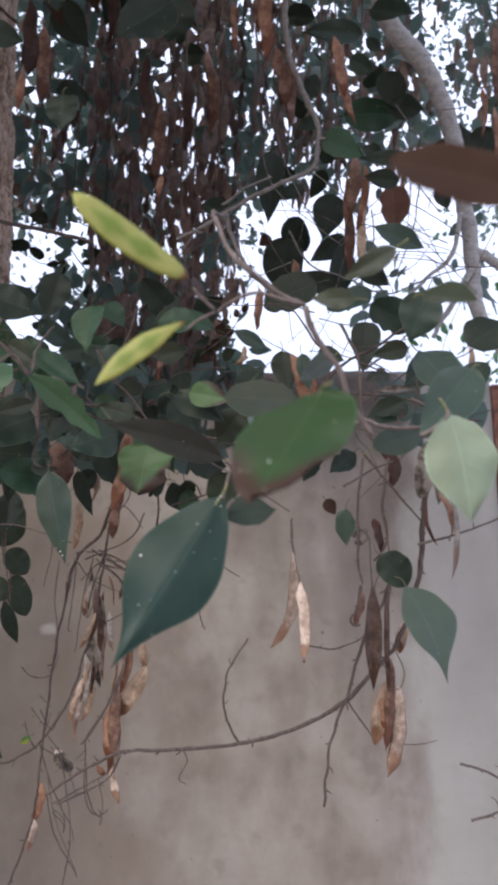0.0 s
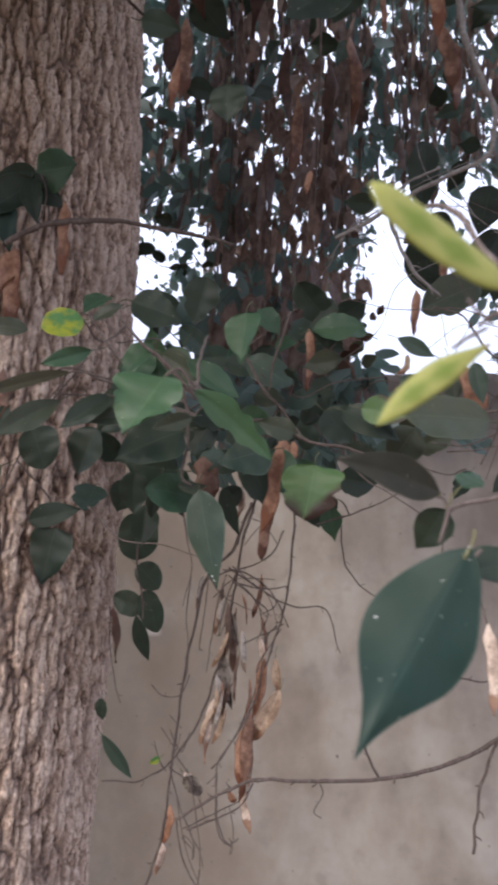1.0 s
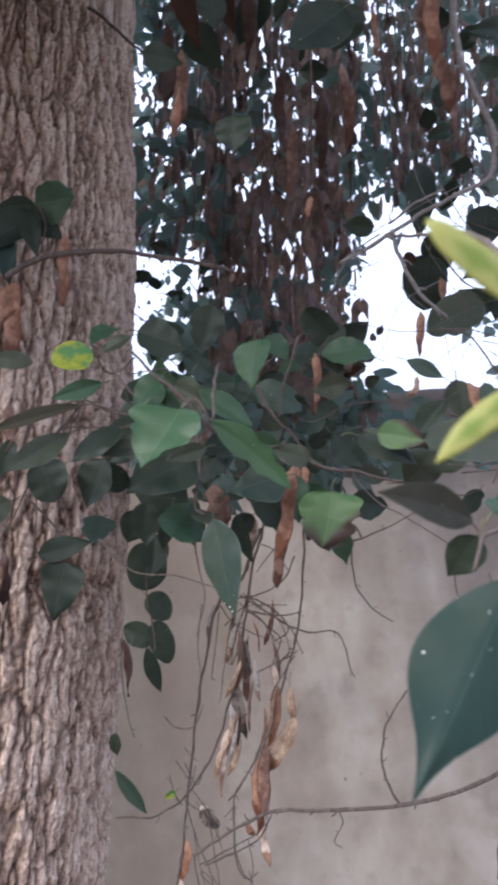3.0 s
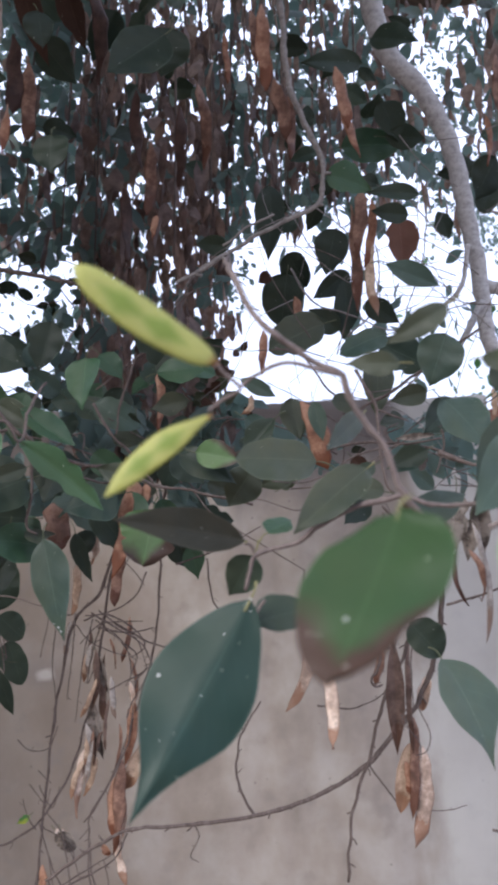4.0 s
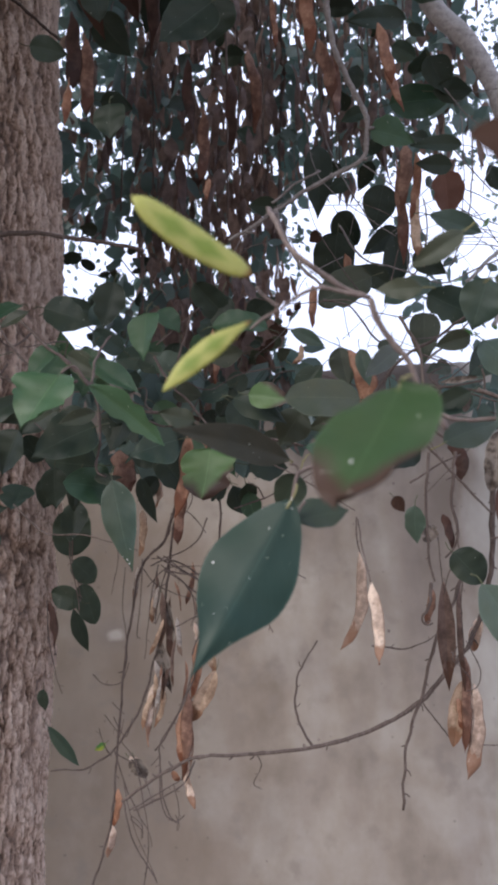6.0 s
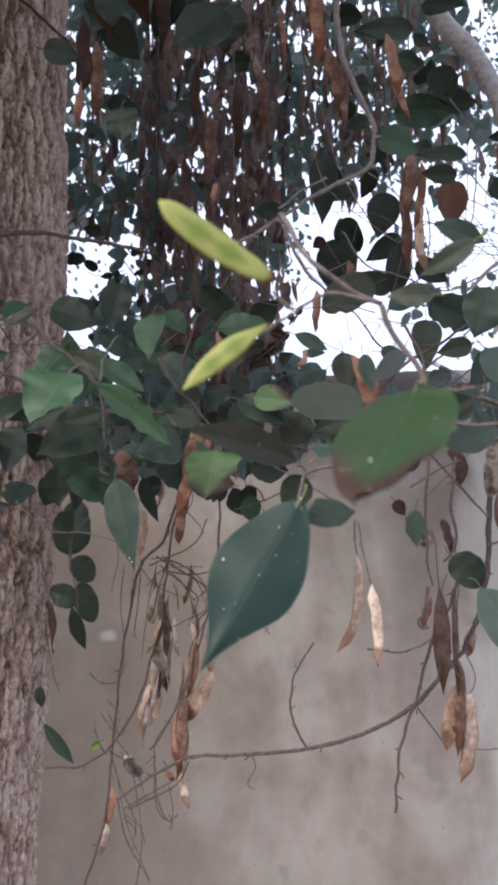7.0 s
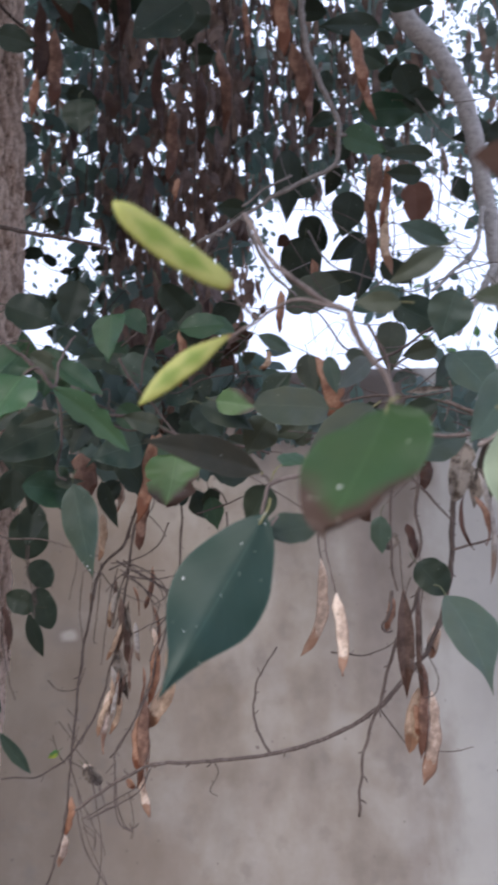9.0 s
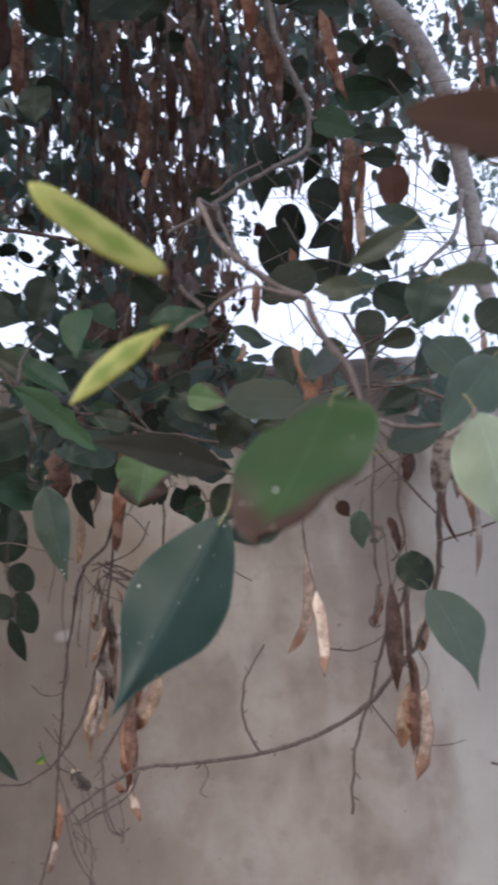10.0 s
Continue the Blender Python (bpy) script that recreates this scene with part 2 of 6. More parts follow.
bark_material("limb_bark", (0.055, 0.04, 0.034), (0.13, 0.1, 0.085), (0.22, 0.18, 0.15), 42, 0.8, distance=0.012)
bark_material("twig_bark", (0.05, 0.038, 0.034), (0.11, 0.085, 0.075), (0.2, 0.165, 0.15), 150, 0.5, distance=0.002)
bark_material("pale_bark", (0.22, 0.21, 0.21), (0.42, 0.41, 0.41), (0.58, 0.57, 0.58), 70, 0.5, (1, 1, 1.8), 0.004)
bark_material("grey_bark", (0.1, 0.09, 0.085), (0.2, 0.18, 0.17), (0.32, 0.3, 0.285), 90, 0.5, (1, 1, 1.2), 0.002)
bark_material("shoot_bark", (0.08, 0.062, 0.058), (0.15, 0.12, 0.112), (0.24, 0.2, 0.185), 150, 0.4, distance=0.001)
bark_material("leaf_stalk", (0.05, 0.06, 0.035), (0.09, 0.1, 0.06), (0.14, 0.14, 0.09), 150, 0.3, distance=0.001)
bark_material("green_stem", (0.12, 0.11, 0.06), (0.2, 0.19, 0.09), (0.29, 0.27, 0.14), 150, 0.3, distance=0.001)

m, t, out = nodes_of("plaster")
co = t.nodes.new("ShaderNodeTexCoord").outputs["Object"]
cloud = noise_tex(t, co, 2.6, 6, 0.6)
cloud2 = noise_tex(t, co, 5, 4, 0.5, (1, 1, 0.45))
drip = noise_tex(t, co, 5, 4, 0.5, (1, 1, 0.12))
grit = noise_tex(t, co, 160, 4)
c = ramp(t, mix(t, 0.45, cloud, cloud2), (0.36, (0.2, 0.167, 0.14)), (0.5, (0.28, 0.24, 0.204)), (0.64, (0.355, 0.32, 0.282)))
c = mix(t, ramp(t, drip, (0.48, (0, 0, 0)), (0.72, (0.42, 0.42, 0.42))), c, (0.25, 0.215, 0.2))
sep = t.nodes.new("ShaderNodeSeparateXYZ")
t.links.new(co, sep.inputs[0])
# plaster darker and browner towards the left, unevenly
left_tone = calc(t, "ADD", sep.outputs[0], calc(t, "MULTIPLY", cloud, 0.9))
c = mix(t, ramp(t, calc(t, "ADD", left_tone, 0.8), (0.3, (0.66, 0.66, 0.66)), (2.1, (0, 0, 0))), c, (0.222, 0.176, 0.14))
salt = noise_tex(t, co, 1.7, 5, 0.6)
c = mix(t, ramp(t, salt, (0.52, (0, 0, 0)), (0.66, (0.24, 0.24, 0.24))), c, (0.42, 0.4, 0.38))
smudge = noise_tex(t, co, 7.5, 3, 0.5)
c = mix(t, ramp(t, smudge, (0.57, (0, 0, 0)), (0.72, (0.6, 0.6, 0.6))), c, (0.21, 0.18, 0.16))
speck = node(t, "ShaderNodeTexVoronoi", Scale=9.0)
t.links.new(co, speck.inputs["Vector"])
c = mix(t, ramp(t, speck.outputs["Distance"], (0.03, (0.6, 0.6, 0.6)), (0.08, (0, 0, 0))), c, (0.14, 0.115, 0.105))
# a dab of lime on the wall, with a dark ring of damp round it
dx = calc(t, "MULTIPLY", calc(t, "ADD", sep.outputs[0], 1.254), 1.0)
dz = calc(t, "MULTIPLY", calc(t, "ADD", sep.outputs[2], -1.194), 1.6)
dab = calc(t, "ADD", calc(t, "SQRT", calc(t, "ADD", calc(t, "MULTIPLY", dx, dx), calc(t, "MULTIPLY", dz, dz))), calc(t, "MULTIPLY", smudge, 0.12))
c = mix(t, ramp(t, dab, (0.1, (0.5, 0.5, 0.5)), (0.24, (0, 0, 0))), c, (0.2, 0.17, 0.155))
c = mix(t, ramp(t, dab, (0.075, (0.6, 0.6, 0.6)), (0.115, (0, 0, 0))), c, (0.52, 0.48, 0.44))
# plaster darker towards the top, with a ragged lower edge
top_tone = calc(t, "ADD", calc(t, "ADD", sep.outputs[2], calc(t, "MULTIPLY", drip, 0.5)), calc(t, "MULTIPLY", cloud2, 0.35))
c = mix(t, ramp(t, calc(t, "SUBTRACT", top_tone, 2.0), (0.45, (0, 0, 0)), (0.82, (0.92, 0.92, 0.92))), c, (0.1, 0.085, 0.08))
c = mix(t, calc(t, "GREATER_THAN", noise_tex(t, co, 14, 2), 0.75), c, (0.16, 0.13, 0.12))
# paler plaster at the right end, with an uneven edge
right_tone = calc(t, "ADD", sep.outputs[0], calc(t, "MULTIPLY", cloud2, 0.4))
c = mix(t, ramp(t, right_tone, (0.85, (0, 0, 0)), (1.0, (0.55, 0.55, 0.55))), c, (0.5, 0.49, 0.455))
finish(t, out, c, 0.92, bump(t, mix(t, 0.5, grit, cloud2), 0.35, 0.004), spec=0.2)

m, t, out = nodes_of("rusty_iron")
co = t.nodes.new("ShaderNodeTexCoord").outputs["Object"]
n1, n2 = noise_tex(t, co, 18, 7, 0.65), noise_tex(t, co, 110, 4)
c = ramp(t, mix(t, 0.15, n1, n2), (0.35, (0.06, 0.03, 0.025)), (0.5, (0.21, 0.092, 0.066)), (0.66, (0.33, 0.175, 0.13)))
finish(t, out, c, 0.8, bump(t, n2, 0.5, 0.003), spec=0.3)

m, t, out = nodes_of("red_paint")
co = t.nodes.new("ShaderNodeTexCoord").outputs["Object"]
n1 = noise_tex(t, co, 9, 6)
finish(t, out, mix(t, n1, (0.38, 0.11, 0.06), (0.48, 0.17, 0.1)), 0.5, bump(t, n1, 0.2, 0.002))

m, t, out = nodes_of("white_paint")
co = t.nodes.new("ShaderNodeTexCoord").outputs["Object"]
finish(t, out, mix(t, noise_tex(t, co, 30, 5), (0.66, 0.66, 0.65), (0.8, 0.8, 0.79)), 0.5)

m, t, out = nodes_of("soil")
co = t.nodes.new("ShaderNodeTexCoord").outputs["Object"]
n1, n2 = noise_tex(t, co, 1.4, 7), noise_tex(t, co, 40, 5)
finish(t, out, ramp(t, mix(t, 0.5, n1, n2), (0.36, (0.06, 0.045, 0.035)), (0.5, (0.14, 0.11, 0.085)), (0.66, (0.23, 0.19, 0.15))), 0.95, bump(t, n2, 0.6, 0.02))


# ---- helpers ----
def thing(name, place, label, category, group="", kind=""):
    ob = new(name)
    ob.location = place
    ob.empty_display_size = 0.05
    return tagged(ob, label, category, group, kind)


def world_of(ob):
    p = Vector(ob.location)
    while ob.parent:
        ob = ob.parent
        p += ob.location
    return p


def mesh_of(name, verts, faces, material, uvs=None, smooth=True):
    me = bpy.data.meshes.new(name)
    me.from_pydata(verts, [], faces)
    me.materials.append(MATS[material])
    if smooth:
        me.polygons.foreach_set("use_smooth", [True] * len(me.polygons))
    if uvs is not None:
        layer = me.uv_layers.new(name="uv")
        idx = np.empty(len(me.loops), dtype=np.int32)
        me.loops.foreach_get("vertex_index", idx)
        layer.data.foreach_set("uv", np.asarray(uvs, dtype=np.float32)[idx].ravel())
    me.update()
    return me


def hung(name, me, parent, place, label=""):
    """A mesh object that belongs to parent, with its origin at the given place of the world."""
    ob = new(name, me)
    if parent:
        ob.parent = parent
        ob.location = Vector(place) - world_of(parent)
    else:
        ob.location = place
    if label:
        tagged(ob, label)
    return ob


def box_mesh(name, size, material, bevel=0.004):
    bm = bmesh.new()
    bmesh.ops.create_cube(bm, size=1)
    bmesh.ops.scale(bm, vec=size, verts=bm.verts)
    if bevel:
        bmesh.ops.bevel(bm, geom=list(bm.edges), offset=bevel, segments=2, affect="EDGES", profile=0.6)
    me = bpy.data.meshes.new(name)
    bm.to_mesh(me)
    bm.free()
    me.materials.append(MATS[material])
    return me


SHAPES = {
    "ovate": ((0, 0), (0.05, 0.42), (0.14, 0.76), (0.28, 0.97), (0.4, 1), (0.55, 0.92), (0.7, 0.7), (0.83, 0.42), (0.93, 0.16), (1, 0)),
    "oval": ((0, 0), (0.06, 0.48), (0.18, 0.83), (0.4, 1), (0.6, 0.98), (0.78, 0.8), (0.9, 0.52), (0.97, 0.24), (1, 0)),
    "long": ((0, 0), (0.08, 0.35), (0.22, 0.75), (0.42, 1), (0.6, 0.94), (0.78, 0.62), (0.92, 0.24), (1, 0)),
    "drip": ((0, 0), (0.05, 0.28), (0.14, 0.6), (0.28, 0.88), (0.42, 1), (0.55, 0.93), (0.68, 0.66), (0.8, 0.33), (0.9, 0.13), (1, 0)),
    "blunt": ((0, 0), (0.05, 0.4), (0.16, 0.74), (0.35, 0.97), (0.55, 1), (0.75, 0.86), (0.87, 0.6), (0.93, 0.42), (0.97, 0.16), (1, 0)),
    "heart": ((0, 0), (0.03, 0.52), (0.09, 0.8), (0.2, 0.98), (0.32, 1), (0.48, 0.9), (0.64, 0.68), (0.78, 0.42), (0.89, 0.18), (0.95, 0.08), (1, 0)),
    "rhomb": ((0, 0), (0.03, 0.2), (0.1, 0.48), (0.22, 0.78), (0.34, 0.97), (0.46, 1), (0.57, 0.9), (0.68, 0.64), (0.78, 0.36), (0.87, 0.17), (0.94, 0.07), (1, 0)),
    "bean": ((0, 0), (0.03, 0.5), (0.1, 0.8), (0.22, 0.98), (0.4, 1), (0.6, 0.93), (0.78, 0.76), (0.9, 0.5), (0.97, 0.25), (1, 0)),
    "plump_pod": ((0, 0.08), (0.05, 0.4), (0.15, 0.72), (0.3, 0.92), (0.5, 1), (0.7, 0.98), (0.84, 0.82), (0.94, 0.5), (1, 0.08)),
    "slim_pod": ((0, 0.12), (0.1, 0.3), (0.3, 0.8), (0.5, 1), (0.7, 0.86), (0.88, 0.48), (1, 0.05)),
    "round": ((0, 0), (0.04, 0.46), (0.14, 0.78), (0.32, 0.97), (0.5, 1), (0.7, 0.93), (0.85, 0.72), (0.95, 0.4), (1, 0)),
}


def outline(s, prof):
    """Half width, 0 to 1, of a leaf at the share s of its length."""
    table = SHAPES[prof]
    for i, ((a, p), (b, q)) in enumerate(zip(table, table[1:])):
        if s <= b:
            f, h = (s - a) / (b - a), b - a
            if i == 0:
                return q * math.sqrt(max(0.0, f))
            k, n = table[i - 1], table[min(i + 2, len(table) - 1)]
            m0, m1 = (q - k[1]) / (b - k[0]) * h, (n[1] - p) / max(1e-6, n[0] - a) * h
            return max(0.0, (2 * f**3 - 3 * f * f + 1) * p + (f**3 - 2 * f * f + f) * m0 + (3 * f * f - 2 * f**3) * q + (f**3 - f * f) * m1)
    return 0.0


def leaf_arrays(L, w, fold, curl, torn, prof, rng, bites=(), rows=22, cols=10, thick=0.0003, hook=None, lean=None):
    """A leaf along -z from the origin, upper face towards -y, with a rim of its own."""
    vs, fs, uv = [], [], []
    ph = rng.uniform(0, 6.28)
    bent, skew = rng.uniform(-0.09, 0.09), rng.uniform(-0.13, 0.13)
    hook = bent if hook is None else hook
    lean = skew if lean is None else lean
    drop = rng.uniform(0.02, 0.14)
    bite = [(rng.choice((-1, 1)), rng.uniform(0.25, 0.85), rng.uniform(0.04, 0.08), rng.uniform(0.12, 0.3)) for _ in range(int(2 * torn + rng.random() * 0.8))]
    lift = rng.uniform(0.02, 0.07)
    bite += bites

    def at(i, j):
        s = i / rows
        hw = max(0.0003, 0.5 * w * outline(s, prof))
        u = 2 * j / cols - 1
        rag = 1 + abs(u) ** 4 * ((0.03 * torn + 0.025) * math.sin(8 * s * (1 + 0.4 * u) + ph) + (0.025 * torn + 0.008) * math.sin(25 * s + ph * 2 + u))
        for side, where, wide, deep in bite:
            if u * side > 0.5:
                rag -= deep * abs(u) ** 3 * math.exp(-(((s - where) / wide) ** 2))
        x = u * hw * rag * (1 + lean * (1 if u > 0 else -1)) + hook * L * s * s
        wav = lift * w * abs(u) ** 1.6 * math.sin(6.5 * s + ph + 1.5 * u) + 0.018 * w * abs(u) * math.sin(19 * s + 2 * ph)
        puff = -0.008 * w * math.sin(math.pi * abs(u)) * math.sin(46 * (s - 0.27 * abs(u)))
        y = -fold * abs(u) ** 0.85 * hw - curl * 4 * s * (1 - s) * L + wav + puff + drop * L * s * s
        return x, y, -L * s, (u + 1) / 2, s

    grid = [at(i, j) for i in range(rows + 1) for j in range(cols + 1)]
    for k in (0, 1):
        vs += [(x, y + k * thick, z) for x, y, z, u, s in grid]
        uv += [(u, s) for x, y, z, u, s in grid]
    n = len(grid)
    for i in range(rows):
        for j in range(cols):
            a = i * (cols + 1) + j
            fs.append((a, a + cols + 1, a + cols + 2, a + 1))
            fs.append((n + a, n + a + 1, n + a + cols + 2, n + a + cols + 1))
    for j in (0, cols):
        b = len(vs)
        for i in range(rows + 1):
            for k in (0, 1):
                a = k * n + i * (cols + 1) + j
                vs.append(vs[a])
                uv.append(uv[a])
        for i in range(rows):
            q = (b + 2 * i, b + 2 * i + 1, b + 2 * i + 3, b + 2 * i + 2)
            fs.append(q if j == 0 else q[::-1])
    return vs, fs, uv


def frame_to(base, tip, face, twist):
    """The turn that lays -z along base to tip and -y towards face."""
    down = (Vector(tip) - Vector(base)).normalized()
    f = Vector(face)
    f = (f - down * f.dot(down)).normalized()
    turn = Matrix.Rotation(radians(twist), 3, down)
    f = turn @ f
    zax, yax = -down, -f
    xax = yax.cross(zax)
    return Matrix((xax, yax, zax)).transposed().to_quaternion()


RNG = random.Random(7)


def leaf(parent, base, tip, width, kind, fold=0.15, curl=0.0, torn=0, brown=0, prof="ovate", bites=(), hook=None, lean=None, face=None):
    L = (Vector(tip) - Vector(base)).length
    material = "browned" if brown == 1 else kind
    vs, fs, uv = leaf_arrays(L, width * 1.05, fold, curl, torn, prof, RNG, bites, hook=hook, lean=lean)
    me = mesh_of("leaf", vs, fs, material, uv)
    ob = hung("leaf", me, parent, base)
    ob.rotation_mode = "QUATERNION"
    turned = (RNG.uniform(-0.25, 0.25), -1, RNG.uniform(0.0, 0.35) if base[2] < 1.95 else RNG.uniform(-0.45, -0.1))
    twist = RNG.uniform(-14, 14)
    ob.rotation_quaternion = frame_to(base, tip, face or turned, 0 if face else twist)
    reach = min(0.012 if parent is SHOOT else 0.02, L * 0.28)
    bow = smooth_line([(0, 0.0005, -0.06 * L), (RNG.uniform(-0.05, 0.05) * reach, 0.001, 0.5 * reach), (RNG.uniform(-0.2, 0.2) * reach, RNG.uniform(0.1, 0.5) * reach, reach)], 3)
    vs, fs = tube_arrays(bow, 0.0004 + 0.005 * width, 0.0005 + 0.006 * width, 6, 0)
    stalk = new("petiole", mesh_of("petiole", vs, fs, "green_stem" if parent is SHOOT else "leaf_stalk"))
    stalk.parent = ob
    return ob


def fleck(on, s, u, size, long=1.0):
    """A white fleck, dried dropping or painted sheen, on the upper face of a leaf, at the share s of its length and u
    across.
    """
    bm = bmesh.new()
    bmesh.ops.create_icosphere(bm, subdivisions=2, radius=size)
    for v in bm.verts:
        v.co *= 1 + 0.35 * noise.noise(v.co / size * 1.3 + Vector((s * 9, u * 9, 0)))
        v.co = Vector((v.co.x, v.co.y * 0.25, v.co.z * long))
    me = bpy.data.meshes.new("fleck")
    bm.to_mesh(me)
    bm.free()
    me.materials.append(MATS["white_paint"])
    me.polygons.foreach_set("use_smooth", [True] * len(me.polygons))
    ob = new("fleck", me)
    ob.parent = on
    ob.location = on.data.vertices[round(s * 22) * 11 + round((u + 1) * 5)].co
    return tagged(ob, "white fleck, dried dropping or painted sheen")


def pod_arrays(L, w, bend, rng, rows=18, green=None, hook=0.0):
    """A flat seed pod along -z from the origin; a dry one is pinched between its seeds and warped."""
    vs, fs, uv = [], [], []
    ring = 10
    ph, seeds = rng.uniform(0, 6.28), rng.choice((3, 4, 4, 5))
    twist = 0.0 if green else rng.choice((-1, 1)) * rng.uniform(0.3, 1.4)
    sway = rng.uniform(0.03, 0.1) * rng.choice((-1, 1))
    neck, tail = rng.uniform(0.06, 0.16), rng.choice((rng.uniform(0.07, 0.14), rng.uniform(0.12, 0.2), rng.uniform(0.3, 0.45)))
    for i in range(rows + 1):
        s = i / rows
        if green:
            prof = max(0.03, outline(s, green)) * (1 + 0.03 * math.sin(15 * s + ph))
        else:
            prof = min(1, 0.16 + s / neck * 0.6, 0.06 + ((1 - s) / tail) * 0.85) * (0.8 + 0.2 * math.sin(math.pi * s))
            prof *= 1 - 0.06 * math.cos(math.pi * seeds * s) ** 2 + 0.03 * math.sin(17 * s + ph)
        hw = 0.5 * w * max(0.03, prof)
        th = (0.06 if green else 0.04) * w * prof * (1 + 0.7 * abs(math.sin(math.pi * seeds * s))) + 0.0003
        cx = bend * L * 4 * s * (1 - s) + hook * L * max(0, s - 0.4) ** 2 * 2.5
        if not green:
            cx += sway * w * math.sin(7 * s + ph) + 0.04 * w * math.sin(16 * s + 2 * ph)
        a0 = twist * (s - 0.3)
        for k in range(ring):
            a = 2 * math.pi * k / ring
            x, y = hw * math.cos(a), th * math.sin(a)
            if not green:
                y += 0.1 * w * math.cos(a) * math.sin(6 * s + ph) + 0.06 * w * math.cos(a) * math.sin(15 * s - ph)
                x *= 1 + 0.035 * math.sin(13 * s + ph + (2 if math.cos(a) > 0 else 0))
            vs.append((cx + x * math.cos(a0) - y * math.sin(a0), x * math.sin(a0) + y * math.cos(a0), -L * s))
            uv.append((0.5 + 0.5 * math.cos(a), s))
    for i in range(rows):
        for k in range(ring):
            a, b = i * ring + k, i * ring + (k + 1) % ring
            fs.append((a, a + ring, b + ring, b))
    fs.append(tuple(range(ring)))
    fs.append(tuple(reversed(range(rows * ring, rows * ring + ring))))
    return vs, fs, uv


POD_LABEL = {"greenpod": "ripening yellow-green flat seed pod", "copper": "dry copper-brown seed pod", "straw": "dry bleached straw-coloured pod"}


def pod(parent, base, tip, width, kind, bend=0.0, hook=0.0, green=None):
    L = (Vector(tip) - Vector(base)).length
    vs, fs, uv = pod_arrays(L, width, bend, RNG, green=green, hook=hook)
    ob = hung("seed_pod", mesh_of("seed_pod", vs, fs, kind, uv), parent, base, POD_LABEL.get(kind, ""))
    ob.rotation_mode = "QUATERNION"
    ob.rotation_quaternion = frame_to(base, tip, (RNG.uniform(-0.2, 0.2), -1, 0.1), 0 if green else RNG.uniform(-25, 25))
    return ob


def smooth_line(points, steps):
    pts = [Vector(p) for p in points]
    pts = [2 * pts[0] - pts[1]] + pts + [2 * pts[-1] - pts[-2]]
    res = []
    for i in range(1, len(pts) - 2):
        a, b, c, d = pts[i - 1 : i + 3]
        for k in range(steps):
            f = k / steps
            res.append(0.5 * ((2 * b) + (c - a) * f + (2 * a - 5 * b + 4 * c - d) * f * f + (3 * b - a - 3 * c + d) * f ** 3))
    res.append(pts[-2])
    return res


def tube_arrays(line, r0, r1, ring=8, knots=0.12, rng=None):
    vs, fs = [], []
    n = len(line)
    side = Vector((0, -1, 0.01))
    since = 0
    for i, p in enumerate(line):
        d = (line[min(n - 1, i + 1)] - line[max(0, i - 1)]).normalized()
        side = (side - d * side.dot(d)).normalized()
        other = d.cross(side)
        s = i / (n - 1)
        since += 1
        r = (r0 + (r1 - r0) * s) * (1 + knots * noise.noise(p * 60))
        if rng and ring < 12 and since > 5 and rng.random() < 0.2:
            r, since = r * 1.22, 0
        for k in range(ring):
            a = 2 * math.pi * k / ring
            q = p + (side * math.cos(a) + other * math.sin(a)) * r
            vs.append(tuple(q))
    for i in range(n - 1):
        for k in range(ring):
            a, b = i * ring + k, i * ring + (k + 1) % ring
            fs.append((a, b, b + ring, a + ring))
    fs.append(tuple(reversed(range(ring))))
    fs.append(tuple(range((n - 1) * ring, n * ring)))
    return vs, fs


def stem(parent, r0, r1, *points):
    """A woody stem, slightly kinked, with small spurs where leaves have dropped off."""
    thick = r0 > 0.012
    bare = parent in (TWIGS, CLIMBER, SAPLING) and not thick
    line = smooth_line(points, 10 if thick else 8)
    size = min(0.0035, r0 * 1.3)
    line = [p + size * Vector((noise.noise(p * 32), 0.5 * noise.noise(p * 32 + Vector((9, 0, 0))), noise.noise(p * 32 + Vector((0, 9, 0))))) + 0.4 * size * noise.noise_vector(p * 110) for p in line]
    vs, fs = tube_arrays(line, r0, r1, 14 if thick else 8, 0.08 if thick else 0.15, RNG)
    gone = 0.0
    for p, q in zip(line, line[1:]) if bare else ():
        gone += (q - p).length
        if gone > 0.035 and RNG.random() < 0.4:
            gone = 0.0
            d = (q - p).normalized()
            out = d.cross(Vector((0, 1, 0.1))).normalized() * RNG.choice((-1, 1))
            reach = RNG.choice((0.8, 1, 1.4, 2)) * (0.003 + r0 * 0.8)
            spur = [p, p + (out + d * 0.5) * reach * 0.6, p + (out + d * RNG.uniform(0.3, 1.0)) * reach]
            more, sides = tube_arrays(spur, r1 * 0.75, r1 * 0.45, 5, 0)
            fs += [tuple(i + len(vs) for i in f) for f in sides]
            vs += more
    o = line[0].copy()
    me = mesh_of("stem", [tuple(Vector(v) - o) for v in vs], fs, STEM_BARK[parent.name])
    return hung("stem", me, parent, o)


# ---- ground, wall, gate ----
def ground():
    n = 60
    xs = [math.copysign(abs(k / n * 2 - 1) ** 3 * 300, k - n / 2) for k in range(n + 1)]
    vs = [(x, y, 0.02 * noise.noise(Vector((x, y, 0)) * 1.3) if abs(x) < 12 and abs(y) < 12 else 0.0) for y in xs for x in xs]
    fs = [(j * (n + 1) + i, j * (n + 1) + i + 1, (j + 1) * (n + 1) + i + 1, (j + 1) * (n + 1) + i) for j in range(n) for i in range(n)]
    tagged(hung("ground", mesh_of("ground", vs, fs, "soil"), None, (0, 0, 0)), "bare brown earth with scattered dirt", "ground", kind="structure").location.z = -0.25


